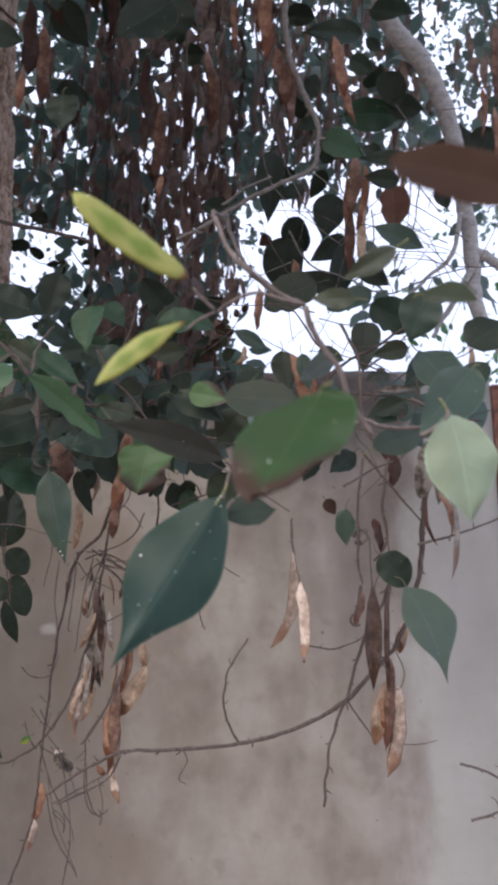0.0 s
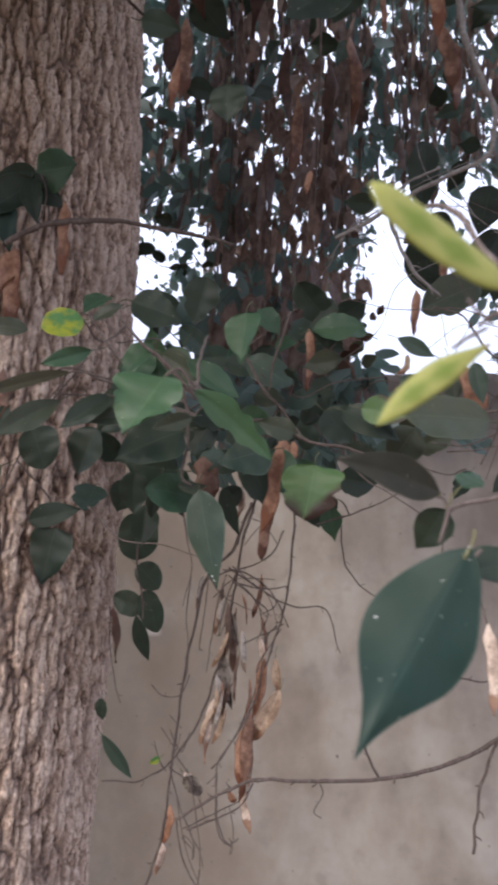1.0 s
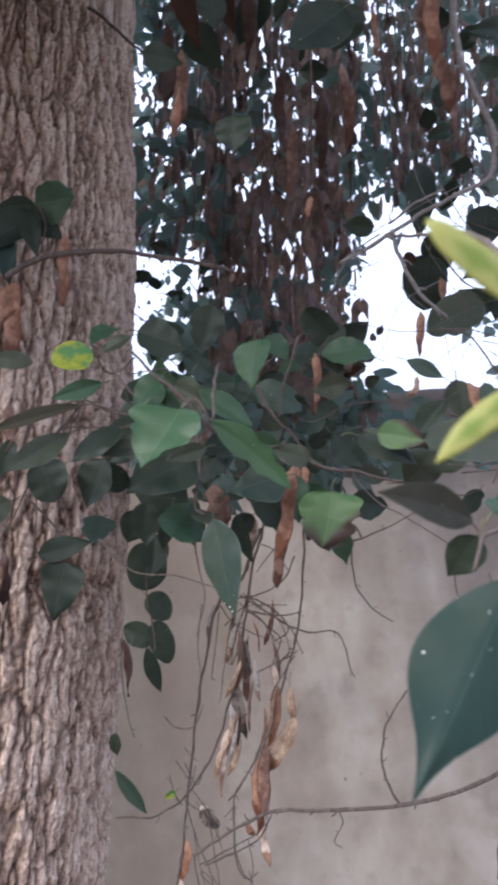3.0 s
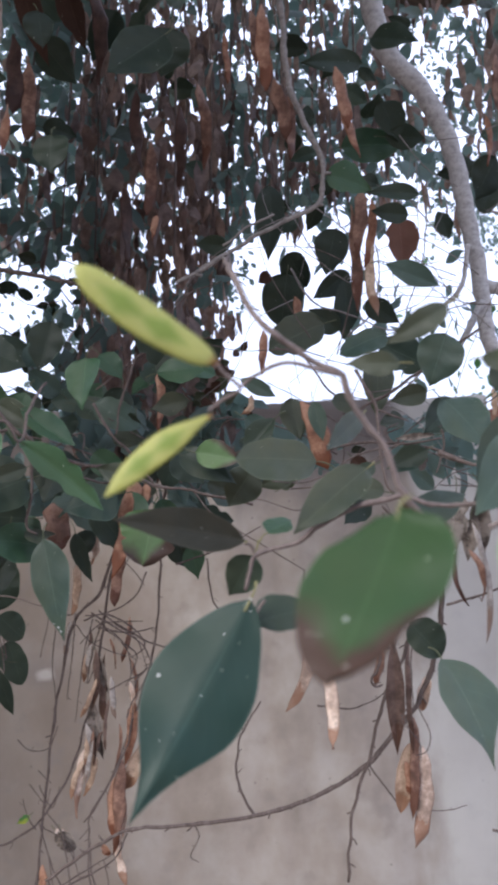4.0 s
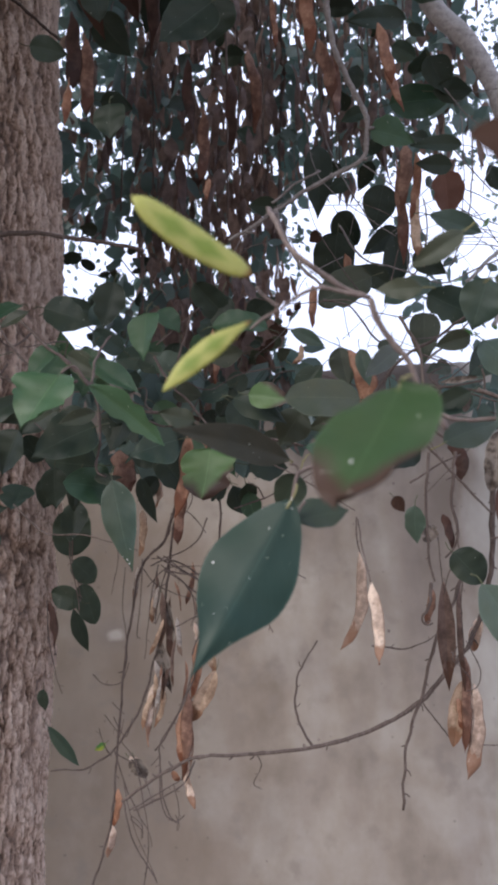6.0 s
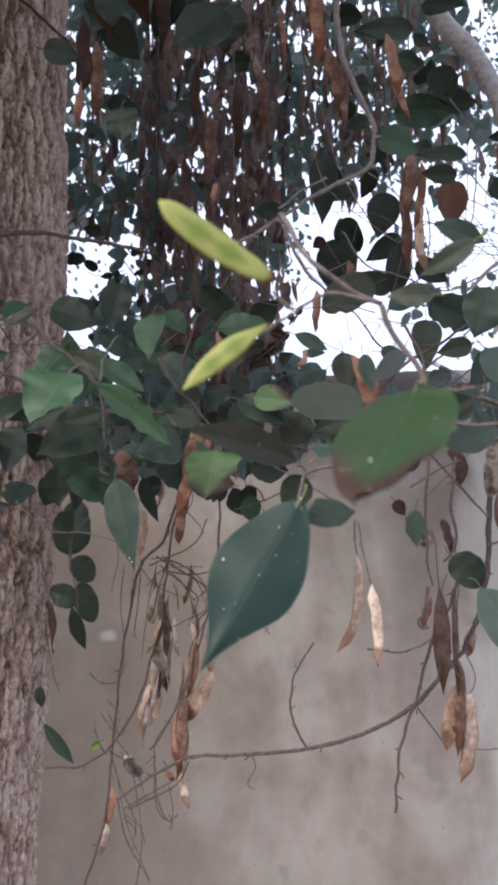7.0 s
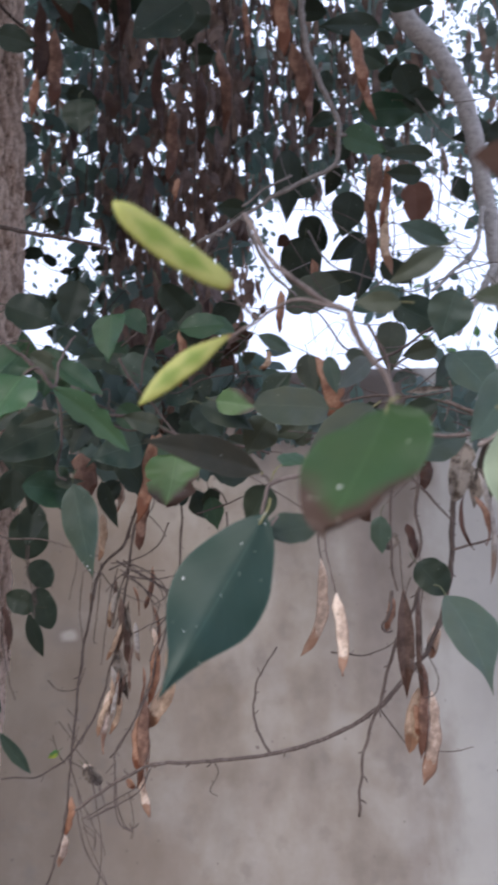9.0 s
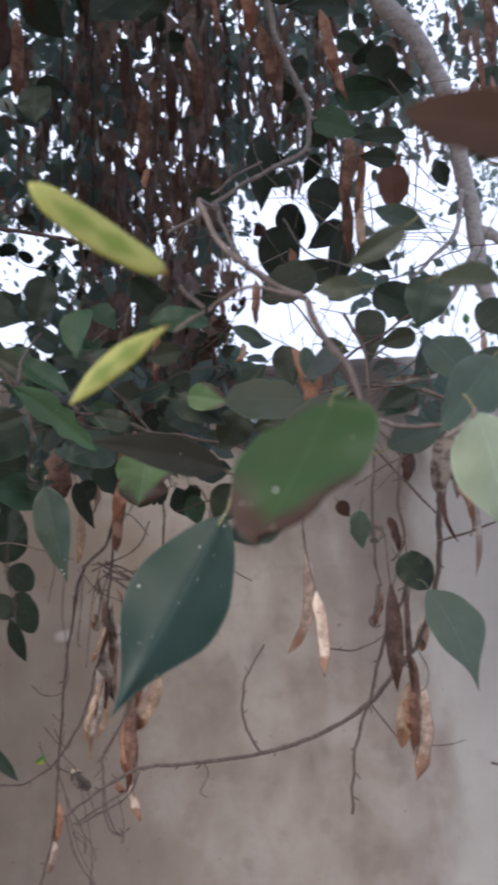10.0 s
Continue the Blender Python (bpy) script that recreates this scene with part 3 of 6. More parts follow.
def wall():
    """A plastered boundary wall, 2.63 m high, whose top edge is worn."""
    x0, x1, y0, y1, top = -7.0, 1.215, 4.08, 4.3, 2.63
    nx, nz = 220, 60
    vs, fs = [], []
    for side, y in ((0, y0), (1, y1)):
        for k in range(nz + 1):
            for i in range(nx + 1):
                z = -0.3 + (top + 0.3) * k / nz
                x = x0 + (x1 + (1.6 - z) * 0.018 - x0) * i / nx
                p = Vector((x, y, z))
                d = 0.006 * noise.noise(p * 2.2) + 0.003 * noise.noise(p * 7)
                if k == nz:
                    z += 0.012 * noise.noise(p * 5) + 0.008 * noise.noise(p * 17)
                vs.append((x, y + d * (1 - 2 * side), z))
    n = (nx + 1) * (nz + 1)
    for k in range(nz):
        for i in range(nx):
            a = k * (nx + 1) + i
            fs.append((a, a + 1, a + nx + 2, a + nx + 1))
            fs.append((n + a, n + a + nx + 1, n + a + nx + 2, n + a + 1))
    for i in range(nx):
        a = nz * (nx + 1) + i
        fs.append((a, a + 1, n + a + 1, n + a))
    for k in range(nz):
        a = k * (nx + 1) + nx
        fs.append((a, n + a, n + a + nx + 1, a + nx + 1))
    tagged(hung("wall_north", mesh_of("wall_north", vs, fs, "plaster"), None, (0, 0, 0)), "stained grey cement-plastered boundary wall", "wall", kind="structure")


def gate():
    g = thing("iron_gate", (1.275, 4.1, -0.25), "rust-red iron gate post and frame beside the wall", "gate")
    hung("post", box_mesh("post", (0.11, 0.1, 2.8), "rusty_iron", 0.008), g, (1.284, 4.12, 1.15)).rotation_euler.y = -0.018
    hung("bar", box_mesh("bar", (0.045, 0.03, 1.55), "rusty_iron", 0.005), g, (1.475, 4.2, 1.9))
    hung("bar", box_mesh("bar", (0.045, 0.03, 1.55), "rusty_iron", 0.005), g, (1.86, 4.2, 1.9))
    hung("rail", box_mesh("rail", (0.9, 0.03, 0.05), "rusty_iron", 0.005), g, (1.78, 4.2, 2.4))
    board = hung("sheet", box_mesh("sheet", (0.85, 0.02, 0.47), "red_paint", 0.004), g, (1.76, 4.18, 0.985), "painted brick-red metal sheet")
    ring = bmesh.new()
    inner, outer = [], []
    for k in range(40):
        a = 2 * math.pi * k / 40
        w = 0.004 * noise.noise(Vector((math.cos(a), math.sin(a), 0)) * 3)
        inner.append(ring.verts.new((0.105 * math.cos(a), 0, (0.125 + w) * math.sin(a))))
        outer.append(ring.verts.new((0.14 * math.cos(a), 0, (0.165 + w) * math.sin(a))))
    for k in range(40):
        ring.faces.new((inner[k], inner[(k + 1) % 40], outer[(k + 1) % 40], outer[k]))
    me = bpy.data.meshes.new("ring")
    ring.to_mesh(me)
    ring.free()
    me.materials.append(MATS["white_paint"])
    hung("ring", me, board, (1.575, 4.165, 0.985), "white painted ring")
    low = hung("sheet", box_mesh("sheet", (0.85, 0.02, 0.95), "plaster", 0.004), g, (1.76, 4.19, 0.23), "grey lower sheet")


ground()
wall()
gate()


# ---- the near trunk ----
def trunk():
    """A straight trunk with upright furrows, broken into ragged plates that stand proud."""
    na = 540
    levels = [-0.28 + 0.08 * k for k in range(13)]
    levels += [0.76 + 0.0033 * k for k in range(610)]
    levels += [2.79 + 0.07 * k for k in range(24)]
    nz = len(levels) - 1
    vs, fs, uv = [], [], []
    ring = [(math.cos(2 * math.pi * i / na), math.sin(2 * math.pi * i / na)) for i in range(na)]
    for z in levels:
        r = 0.255 + 0.1 * math.exp(-max(0, z + 0.25) * 4)
        up = max(1.0, min(2.8, z)) - 1.8
        cx, cy = -0.838 + 0.0072 * up - 0.035 * up * up, 1.469
        for ca, sa in ring:
            p = Vector((ca, sa, 0)) * 0.27 + Vector((0, 0, z))
            wob = noise.noise(p * 8)
            w1 = noise.noise_vector(Vector((p.x * 26, p.y * 26, p.z * 12))) * 0.011
            w2 = noise.noise_vector(Vector((p.x * 110, p.y * 110, p.z * 60))) * 0.0035
            q = p + w1 + w2
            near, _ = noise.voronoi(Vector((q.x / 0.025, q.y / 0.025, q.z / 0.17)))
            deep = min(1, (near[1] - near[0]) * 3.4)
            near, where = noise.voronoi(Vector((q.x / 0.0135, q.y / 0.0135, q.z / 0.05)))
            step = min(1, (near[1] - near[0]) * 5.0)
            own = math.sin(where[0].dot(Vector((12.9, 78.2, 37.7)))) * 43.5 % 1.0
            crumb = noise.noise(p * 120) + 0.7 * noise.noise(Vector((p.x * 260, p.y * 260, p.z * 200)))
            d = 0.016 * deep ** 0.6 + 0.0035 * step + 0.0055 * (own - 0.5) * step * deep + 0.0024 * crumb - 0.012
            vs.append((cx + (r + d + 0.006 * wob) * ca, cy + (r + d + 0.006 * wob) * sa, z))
            # u: furrow depth, darkens the bark colour as crevice shade; v: tone per plate
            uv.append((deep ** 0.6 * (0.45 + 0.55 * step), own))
    for k in range(nz):
        for i in range(na):
            a, b = k * na + i, k * na + (i + 1) % na
            fs.append((a, b, b + na, a + na))
    tree = thing("tree", (-0.79, 1.43, -0.25), "tree trunk with deeply furrowed grey-brown bark", "tree")
    fs.append(tuple(range(nz * na, (nz + 1) * na)))
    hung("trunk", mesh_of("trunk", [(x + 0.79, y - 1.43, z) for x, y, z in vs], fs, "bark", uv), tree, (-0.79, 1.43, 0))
    r = random.Random(3)
    for k in range(6):
        a, out = k * 1.05 + r.uniform(-0.3, 0.3), r.uniform(1.3, 2.2)
        p = [(0, 0, 4.0 + 0.06 * k), (0.4 * out * math.cos(a), 0.4 * out * math.sin(a), 4.5), (out * math.cos(a), out * math.sin(a), 4.4 + r.uniform(0, 0.7))]
        lv, lf = tube_arrays(smooth_line(p, 8), 0.085, 0.03, 10)
        hung("limb", mesh_of("limb", lv, lf, "limb_bark"), tree, (-0.79, 1.43, 0.1))
    return tree


NEAR_TREE = trunk()

# ---- shoots, sprays and twigs set by hand ----
SHOOT = thing("leafy_shoot", (0.06, 0.40, 1.60), "overhanging leafy shoot with two yellow-green seed pods", "branch")
SPRAY = thing("leafy_spray", (-0.15, 0.85, 1.75), "spray of green leaves and coppery dry pods", "branch")
CLIMBER = thing("climbing_vine", (-0.55, 1.15, 1.9), "thin vine with dark leaves beside the tree trunk", "vine")
TWIGS = thing("bare_twigs", (0.22, 1.4, 1.7), "bare arching twigs hung with dry seed pods", "branch")
SAPLING = thing("sapling_branch", (0.05, 1.0, 2.2), "grey thin branch with dark leaves and brown pods", "branch")
LIMB = thing("tree_limb", (0.35, 1.3, 2.9), "smooth pale grey bent limb", "branch")
STEM_BARK = {SHOOT.name: "shoot_bark", SPRAY.name: "twig_bark", CLIMBER.name: "twig_bark", TWIGS.name: "twig_bark", SAPLING.name: "grey_bark", LIMB.name: "pale_bark"}

# near shoot
blue_leaf = leaf(SHOOT, (-0.017, 0.516, 1.557), (-0.078, 0.472, 1.444), 0.0600, "blue", fold=-.22, curl=-.03, prof="rhomb", hook=-.03, lean=-.1)
# the long thin fleck paints a streak of sheen, the others are droppings
for spot in ((0.46, -0.8, 0.0008, 1.0), (0.02, 0.2, 0.0008, 0.8), (0.05, 0.4, 0.0005, 0.8), (0.16, -0.2, 0.0003, 3.0), (0.46, 0.0, 0.0003, 1.0), (0.66, -0.4, 0.0003, 1.0)):
    fleck(blue_leaf, *spot)
brown_leaf = leaf(SHOOT, (0.0440, 0.3308, 1.5859), (0.0189, 0.2887, 1.5331), 0.0445, "mid", fold=.05, brown=1, prof="bean", bites=((1, 0.73, 0.25, 0.34), (-1, 0.06, 0.25, 0.53)), hook=-.08, lean=.01, face=(-.18, -1, .72))
fleck(brown_leaf, 0.66, -0.2, 0.0005, 1.4)
leaf(SHOOT, (0.133, 0.467, 1.605), (0.148, 0.455, 1.538), 0.0429, "pale", fold=.1, prof="long")
leaf(SHOOT, (-0.024, 0.620, 1.600), (-0.081, 0.480, 1.605), 0.0265, "dusk", fold=.2, prof="long", hook=0, face=(-.1, -1, .05))
leaf(SHOOT, (-0.015, 0.531, 1.543), (0.021, 0.546, 1.552), 0.0259, "deep", fold=.1)
leaf(SHOOT, (-0.019, 0.638, 1.590), (-0.039, 0.657, 1.558), 0.0275, "deep", fold=.15)
leaf(SHOOT, (-0.007, 0.635, 1.607), (0.016, 0.668, 1.619), 0.0218, "mid", fold=.1)
leaf(SHOOT, (0.071, 0.627, 1.653), (0.016, 0.589, 1.606), 0.0329, "dull", fold=.15)
leaf(SHOOT, (0.121, 0.472, 1.688), (0.141, 0.430, 1.666), 0.0196, "dull", fold=.25, prof="long")
leaf(SHOOT, (0.177, 0.571, 1.664), (0.129, 0.536, 1.609), 0.0380, "cool", fold=.15)
leaf(SHOOT, (0.122, 0.255, 1.640), (0.066, 0.242, 1.651), 0.0215, "brown", fold=.12, prof="oval", hook=0, lean=0, face=(0, -1, .1))
leaf(SHOOT, (0.113, 0.694, 1.620), (0.173, 0.724, 1.649), 0.0288, "deep", fold=.15)
leaf(SHOOT, (0.076, 0.674, 1.707), (0.043, 0.624, 1.668), 0.0185, "dull", fold=.1)
leaf(SHOOT, (0.079, 0.500, 1.696), (0.047, 0.500, 1.695), 0.0149, "dull", fold=.15)
leaf(SHOOT, (0.103, 0.470, 1.720), (0.069, 0.470, 1.698), 0.0154, "dull", fold=.2)
pod(SHOOT, (-0.021, 0.352, 1.651), (-0.075, 0.329, 1.686), 0.0156, "greenpod", bend=.03, green="plump_pod")
pod(SHOOT, (-0.025, 0.374, 1.636), (-0.072, 0.373, 1.601), 0.0130, "greenpod", bend=-.04, green="slim_pod")
stem(SHOOT, 0.0016, 0.0019, (-0.058, 1.083, 2.063), (-0.044, 0.811, 1.920), (-0.027, 0.536, 1.782), (-0.007, 0.482, 1.721), (0.016, 0.487, 1.701), (0.043, 0.490, 1.687))
stem(SHOOT, 0.0022, 0.0018, (0.043, 0.490, 1.687), (0.051, 0.496, 1.666), (0.064, 0.500, 1.646), (0.079, 0.507, 1.614), (0.088, 0.512, 1.598))
stem(SHOOT, 0.0014, 0.0010, (0.041, 0.469, 1.680), (0.009, 0.466, 1.687), (-0.008, 0.467, 1.682), (-0.017, 0.469, 1.676))
stem(SHOOT, 0.0010, 0.0009, (-0.015, 0.430, 1.664), (-0.023, 0.429, 1.671), (-0.027, 0.427, 1.676))
stem(SHOOT, 0.0010, 0.0009, (-0.016, 0.441, 1.666), (-0.025, 0.442, 1.661), (-0.033, 0.443, 1.655))
stem(SHOOT, 0.0021, 0.0015, (0.096, 0.610, 1.628), (0.057, 0.611, 1.620), (0.031, 0.612, 1.608), (0.014, 0.616, 1.595), (-0.016, 0.616, 1.589), (-0.024, 0.621, 1.563))
stem(SHOOT, 0.0013, 0.0010, (-0.017, 0.638, 1.590), (-0.021, 0.637, 1.598), (-0.025, 0.636, 1.599))
stem(SHOOT, 0.0017, 0.0014, (0.088, 0.564, 1.621), (0.115, 0.567, 1.615), (0.141, 0.567, 1.617), (0.157, 0.565, 1.628))
stem(SHOOT, 0.0016, 0.0011, (0.115, 0.470, 1.592), (0.125, 0.469, 1.596), (0.131, 0.467, 1.600), (0.133, 0.467, 1.605))
stem(SHOOT, 0.0011, 0.0009, (-0.009, 0.530, 1.556), (-0.014, 0.530, 1.549), (-0.015, 0.531, 1.543))

# middle spray: leaves round 0.6-1.0 m
leaf(SPRAY, (-0.274, 0.740, 1.722), (-0.302, 0.710, 1.660), 0.0760, "fresh", fold=.22, torn=.6, prof="heart", lean=-.1, bites=((1, 0.72, 0.08, 0.4), (-1, 0.6, 0.07, 0.25), (1, 0.42, 0.05, 0.16)))
leaf(SPRAY, (-0.248, 0.760, 1.714), (-0.166, 0.770, 1.651), 0.0310, "fresh", fold=.35, curl=-.07, torn=1, prof="long", lean=.15, bites=((-1, 0.5, 0.1, 0.4), (1, 0.72, 0.09, 0.35)))
leaf(SPRAY, (-0.229, 0.930, 1.856), (-0.232, 0.920, 1.790), 0.0506, "fresh", fold=.12, prof="heart", hook=-.06, bites=((1, 0.72, 0.1, 0.3), (-1, 0.86, 0.08, 0.3)))
leaf(SPRAY, (-0.219, 0.960, 1.871), (-0.191, 0.960, 1.837), 0.0282, "mid", fold=.2)
leaf(SPRAY, (-0.284, 0.860, 1.775), (-0.224, 0.860, 1.728), 0.0291, "mid", fold=.4, curl=-.06, prof="long")
leaf(SPRAY, (-0.316, 0.870, 1.785), (-0.266, 0.860, 1.750), 0.0281, "dull", fold=.25)
leaf(SPRAY, (-0.327, 0.860, 1.794), (-0.357, 0.840, 1.753), 0.0316, "mid", fold=.2)
leaf(SPRAY, (-0.411, 1.020, 1.910), (-0.335, 1.020, 1.886), 0.0525, "deep", fold=.2, torn=1)
leaf(SPRAY, (-0.316, 0.980, 1.715), (-0.400, 0.950, 1.679), 0.0778, "deep", fold=.1, prof="heart")
leaf(SPRAY, (-0.204, 1.000, 1.694), (-0.270, 0.980, 1.675), 0.0558, "cool", fold=.1, prof="heart")
cool_leaf = leaf(SPRAY, (-0.286, 0.960, 1.636), (-0.260, 0.950, 1.515), 0.0494, "cool", fold=.14, hook=-.03)
for spot in ((0.86, -0.4, 0.0010, 1.2), (0.9, -0.2, 0.0008, 1.6), (0.82, -0.8, 0.0006, 1.0), (0.78, 0.4, 0.0005, 1.0)):
    fleck(cool_leaf, *spot)
leaf(SPRAY, (-0.135, 0.870, 1.656), (-0.141, 0.852, 1.597), 0.0640, "light", fold=.1, brown=.6, torn=1, prof="bean")
leaf(SPRAY, (-0.160, 0.900, 1.697), (-0.205, 0.890, 1.708), 0.0264, "dull", fold=.25)
leaf(SPRAY, (-0.275, 0.860, 1.707), (-0.314, 0.840, 1.687), 0.0190, "dull", fold=.3)
leaf(SPRAY, (-0.409, 0.850, 1.823), (-0.448, 0.825, 1.806), 0.0375, "yellow", fold=.12, prof="blunt", face=(0, -1, .1))
leaf(SPRAY, (-0.410, 0.880, 1.832), (-0.371, 0.880, 1.851), 0.0219, "dull", fold=.35)
leaf(SPRAY, (-0.400, 0.860, 1.788), (-0.448, 0.830, 1.765), 0.0213, "mid", fold=.35, prof="long")
leaf(SPRAY, (-0.442, 0.900, 1.773), (-0.529, 0.840, 1.734), 0.0199, "dusk", fold=.45, prof="long")
leaf(SPRAY, (-0.454, 0.900, 1.738), (-0.509, 0.850, 1.686), 0.0324, "dull", fold=.3, prof="long")
leaf(SPRAY, (-0.389, 0.900, 1.742), (-0.436, 0.870, 1.697), 0.0324, "deep", fold=.2)
leaf(SPRAY, (-0.353, 0.920, 1.726), (-0.421, 0.890, 1.707), 0.0242, "dull", fold=.3, prof="long")
leaf(SPRAY, (-0.369, 0.980, 1.823), (-0.390, 0.961, 1.779), 0.0372, "mid", fold=.2)
leaf(SPRAY, (-0.346, 1.077, 1.675), (-0.415, 1.045, 1.678), 0.0718, "deep", fold=.1)
leaf(SPRAY, (-0.396, 1.034, 1.669), (-0.401, 1.040, 1.608), 0.0388, "deep", fold=.2)
leaf(SPRAY, (-0.085, 0.851, 1.715), (-0.034, 0.831, 1.700), 0.0306, "light", fold=.2, brown=.5)
leaf(SPRAY, (0.044, 0.820, 1.695), (-0.038, 0.800, 1.701), 0.0534, "dull", fold=.12, prof="oval", hook=.0)
leaf(SPRAY, (-0.106, 0.873, 1.718), (-0.040, 0.858, 1.687), 0.0328, "deep", fold=.15)
leaf(SPRAY, (-0.057, 1.265, 1.796), (-0.023, 1.275, 1.756), 0.0236, "silver", fold=.3)
leaf(SPRAY, (-0.081, 1.098, 1.880), (-0.145, 1.080, 1.900), 0.0366, "mid", fold=.2)
leaf(SPRAY, (0.027, 1.050, 1.827), (0.035, 1.050, 1.766), 0.0357, "dull", fold=.2)
leaf(SPRAY, (0.054, 1.000, 1.807), (0.065, 1.000, 1.754), 0.0222, "cool", fold=.3)
leaf(SPRAY, (-0.256, 1.076, 1.765), (-0.212, 1.082, 1.728), 0.0369, "mid", fold=.2)
leaf(SPRAY, (-0.325, 0.990, 1.832), (-0.349, 0.999, 1.765), 0.0449, "mid", fold=.2)
leaf(SPRAY, (-0.285, 1.087, 1.840), (-0.225, 1.084, 1.815), 0.0362, "deep", fold=.2)
leaf(SPRAY, (-0.221, 1.098, 1.866), (-0.239, 1.104, 1.816), 0.0418, "deep", fold=.2)
leaf(SPRAY, (0.023, 0.972, 1.712), (-0.021, 0.975, 1.692), 0.0255, "dull", fold=.2)
leaf(SPRAY, (0.214, 1.085, 1.755), (0.160, 1.074, 1.726), 0.0365, "cool", fold=.15)
leaf(SPRAY, (0.251, 1.042, 1.809), (0.198, 1.017, 1.766), 0.0473, "deep", fold=.2)
leaf(SPRAY, (0.198, 0.892, 1.775), (0.239, 0.859, 1.716), 0.0536, "cool", fold=.1)
leaf(SPRAY, (0.254, 0.800, 1.734), (0.192, 0.780, 1.665), 0.0363, "deep", fold=.2)
leaf(SPRAY, (0.220, 0.942, 1.873), (0.197, 0.956, 1.810), 0.0553, "cool", fold=.1)
leaf(SAPLING, (0.159, 1.120, 1.895), (0.157, 1.120, 1.811), 0.0447, "dull", fold=.2, prof="heart")
leaf(SPRAY, (0.106, 1.049, 1.740), (0.128, 1.054, 1.713), 0.0231, "brown", fold=.2)
leaf(SPRAY, (0.290, 0.984, 1.677), (0.253, 0.965, 1.664), 0.0168, "dull", fold=.3)
leaf(SPRAY, (0.261, 0.903, 1.785), (0.308, 0.896, 1.819), 0.0497, "deep", fold=.2)
leaf(SPRAY, (0.203, 1.000, 1.815), (0.155, 1.000, 1.803), 0.0279, "dull", fold=.3)
leaf(SPRAY, (0.193, 0.980, 1.734), (0.143, 0.980, 1.708), 0.0273, "deep", fold=.2, torn=1)
leaf(SPRAY, (0.208, 1.000, 1.757), (0.158, 1.000, 1.751), 0.0098, "withered", fold=.5, torn=1, prof="long")
leaf(SPRAY, (0.194, 1.000, 1.731), (0.185, 1.000, 1.711), 0.0111, "withered", fold=.5, torn=1, prof="oval")
leaf(SPRAY, (0.102, 0.750, 1.651), (0.051, 0.750, 1.661), 0.0226, "dull", fold=.2)
leaf(SPRAY, (0.101, 0.800, 1.685), (0.079, 0.800, 1.672), 0.0154, "deep", fold=.2, prof="oval")
stem(SPRAY, 0.0026, 0.0018, (0.178, 0.860, 1.707), (0.202, 0.860, 1.695), (0.222, 0.860, 1.688))
stem(SPRAY, 0.0012, 0.0008, (0.195, 0.900, 1.742), (0.195, 0.900, 1.718), (0.184, 0.900, 1.691))
stem(SPRAY, 0.0022, 0.0016, (0.107, 0.950, 1.834), (0.127, 0.950, 1.781), (0.130, 0.950, 1.723), (0.136, 0.950, 1.687), (0.161, 0.950, 1.658))
stem(SPRAY, 0.0012, 0.0008, (0.156, 1.000, 1.747), (0.145, 1.000, 1.763), (0.163, 1.000, 1.774))
stem(SPRAY, 0.0014, 0.0010, (0.136, 1.000, 1.794), (0.176, 1.000, 1.776))
pod(SPRAY, (0.043, 1.037, 1.819), (0.072, 1.051, 1.724), 0.0310, "copper", bend=.03)
pod(SPRAY, (-0.164, 1.095, 1.889), (-0.167, 1.107, 1.799), 0.0142, "copper", bend=.03)
pod(SPRAY, (-0.194, 1.083, 1.723), (-0.205, 1.088, 1.683), 0.0208, "copper", bend=.05)
pod(SPRAY, (-0.181, 1.090, 1.721), (-0.186, 1.095, 1.684), 0.0161, "copper", bend=-.05)
pod(SPRAY, (-0.194, 1.026, 1.710), (-0.219, 1.039, 1.588), 0.0213, "copper", bend=.04)
pod(SPRAY, (-0.203, 1.049, 1.639), (-0.218, 1.059, 1.550), 0.0150, "rust", bend=-.05)
pod(SPRAY, (-0.010, 1.122, 1.955), (-0.014, 1.131, 1.887), 0.0139, "copper", bend=.02)
pod(SPRAY, (-0.583, 0.950, 1.762), (-0.594, 0.960, 1.674), 0.0235, "copper", bend=.04)
pod(SPRAY, (-0.640, 0.920, 1.732), (-0.657, 0.930, 1.626), 0.0267, "copper", bend=.05)
pod(SPRAY, (-0.690, 1.190, 2.080), (-0.758, 1.200, 1.967), 0.0480, "copper", bend=.08)
pod(SPRAY, (-0.687, 1.190, 2.041), (-0.694, 1.200, 1.942), 0.0310, "copper", bend=-.03)
pod(SPRAY, (-0.605, 1.190, 2.163), (-0.603, 1.190, 2.027), 0.0281, "copper", bend=.02)
pod(SPRAY, (-0.661, 1.120, 1.599), (-0.663, 1.120, 1.461), 0.0379, "rust", bend=.03)
pod(SPRAY, (-0.651, 1.140, 1.608), (-0.651, 1.140, 1.528), 0.0252, "dark", bend=-.04)
pod(SPRAY, (-0.683, 1.050, 1.807), (-0.707, 1.050, 1.762), 0.0308, "rust", bend=.1)
pod(SPRAY, (-0.614, 1.050, 1.822), (-0.612, 1.050, 1.745), 0.0200, "rust", bend=.04)
stem(SPRAY, 0.0016, 0.0012, (-0.269, 0.900, 1.817), (-0.255, 0.800, 1.755), (-0.248, 0.760, 1.714), (-0.262, 0.750, 1.734), (-0.274, 0.740, 1.722))
stem(SPRAY, 0.0016, 0.0011, (-0.251, 0.770, 1.717), (-0.223, 0.820, 1.697), (-0.200, 0.900, 1.693), (-0.171, 0.900, 1.695))
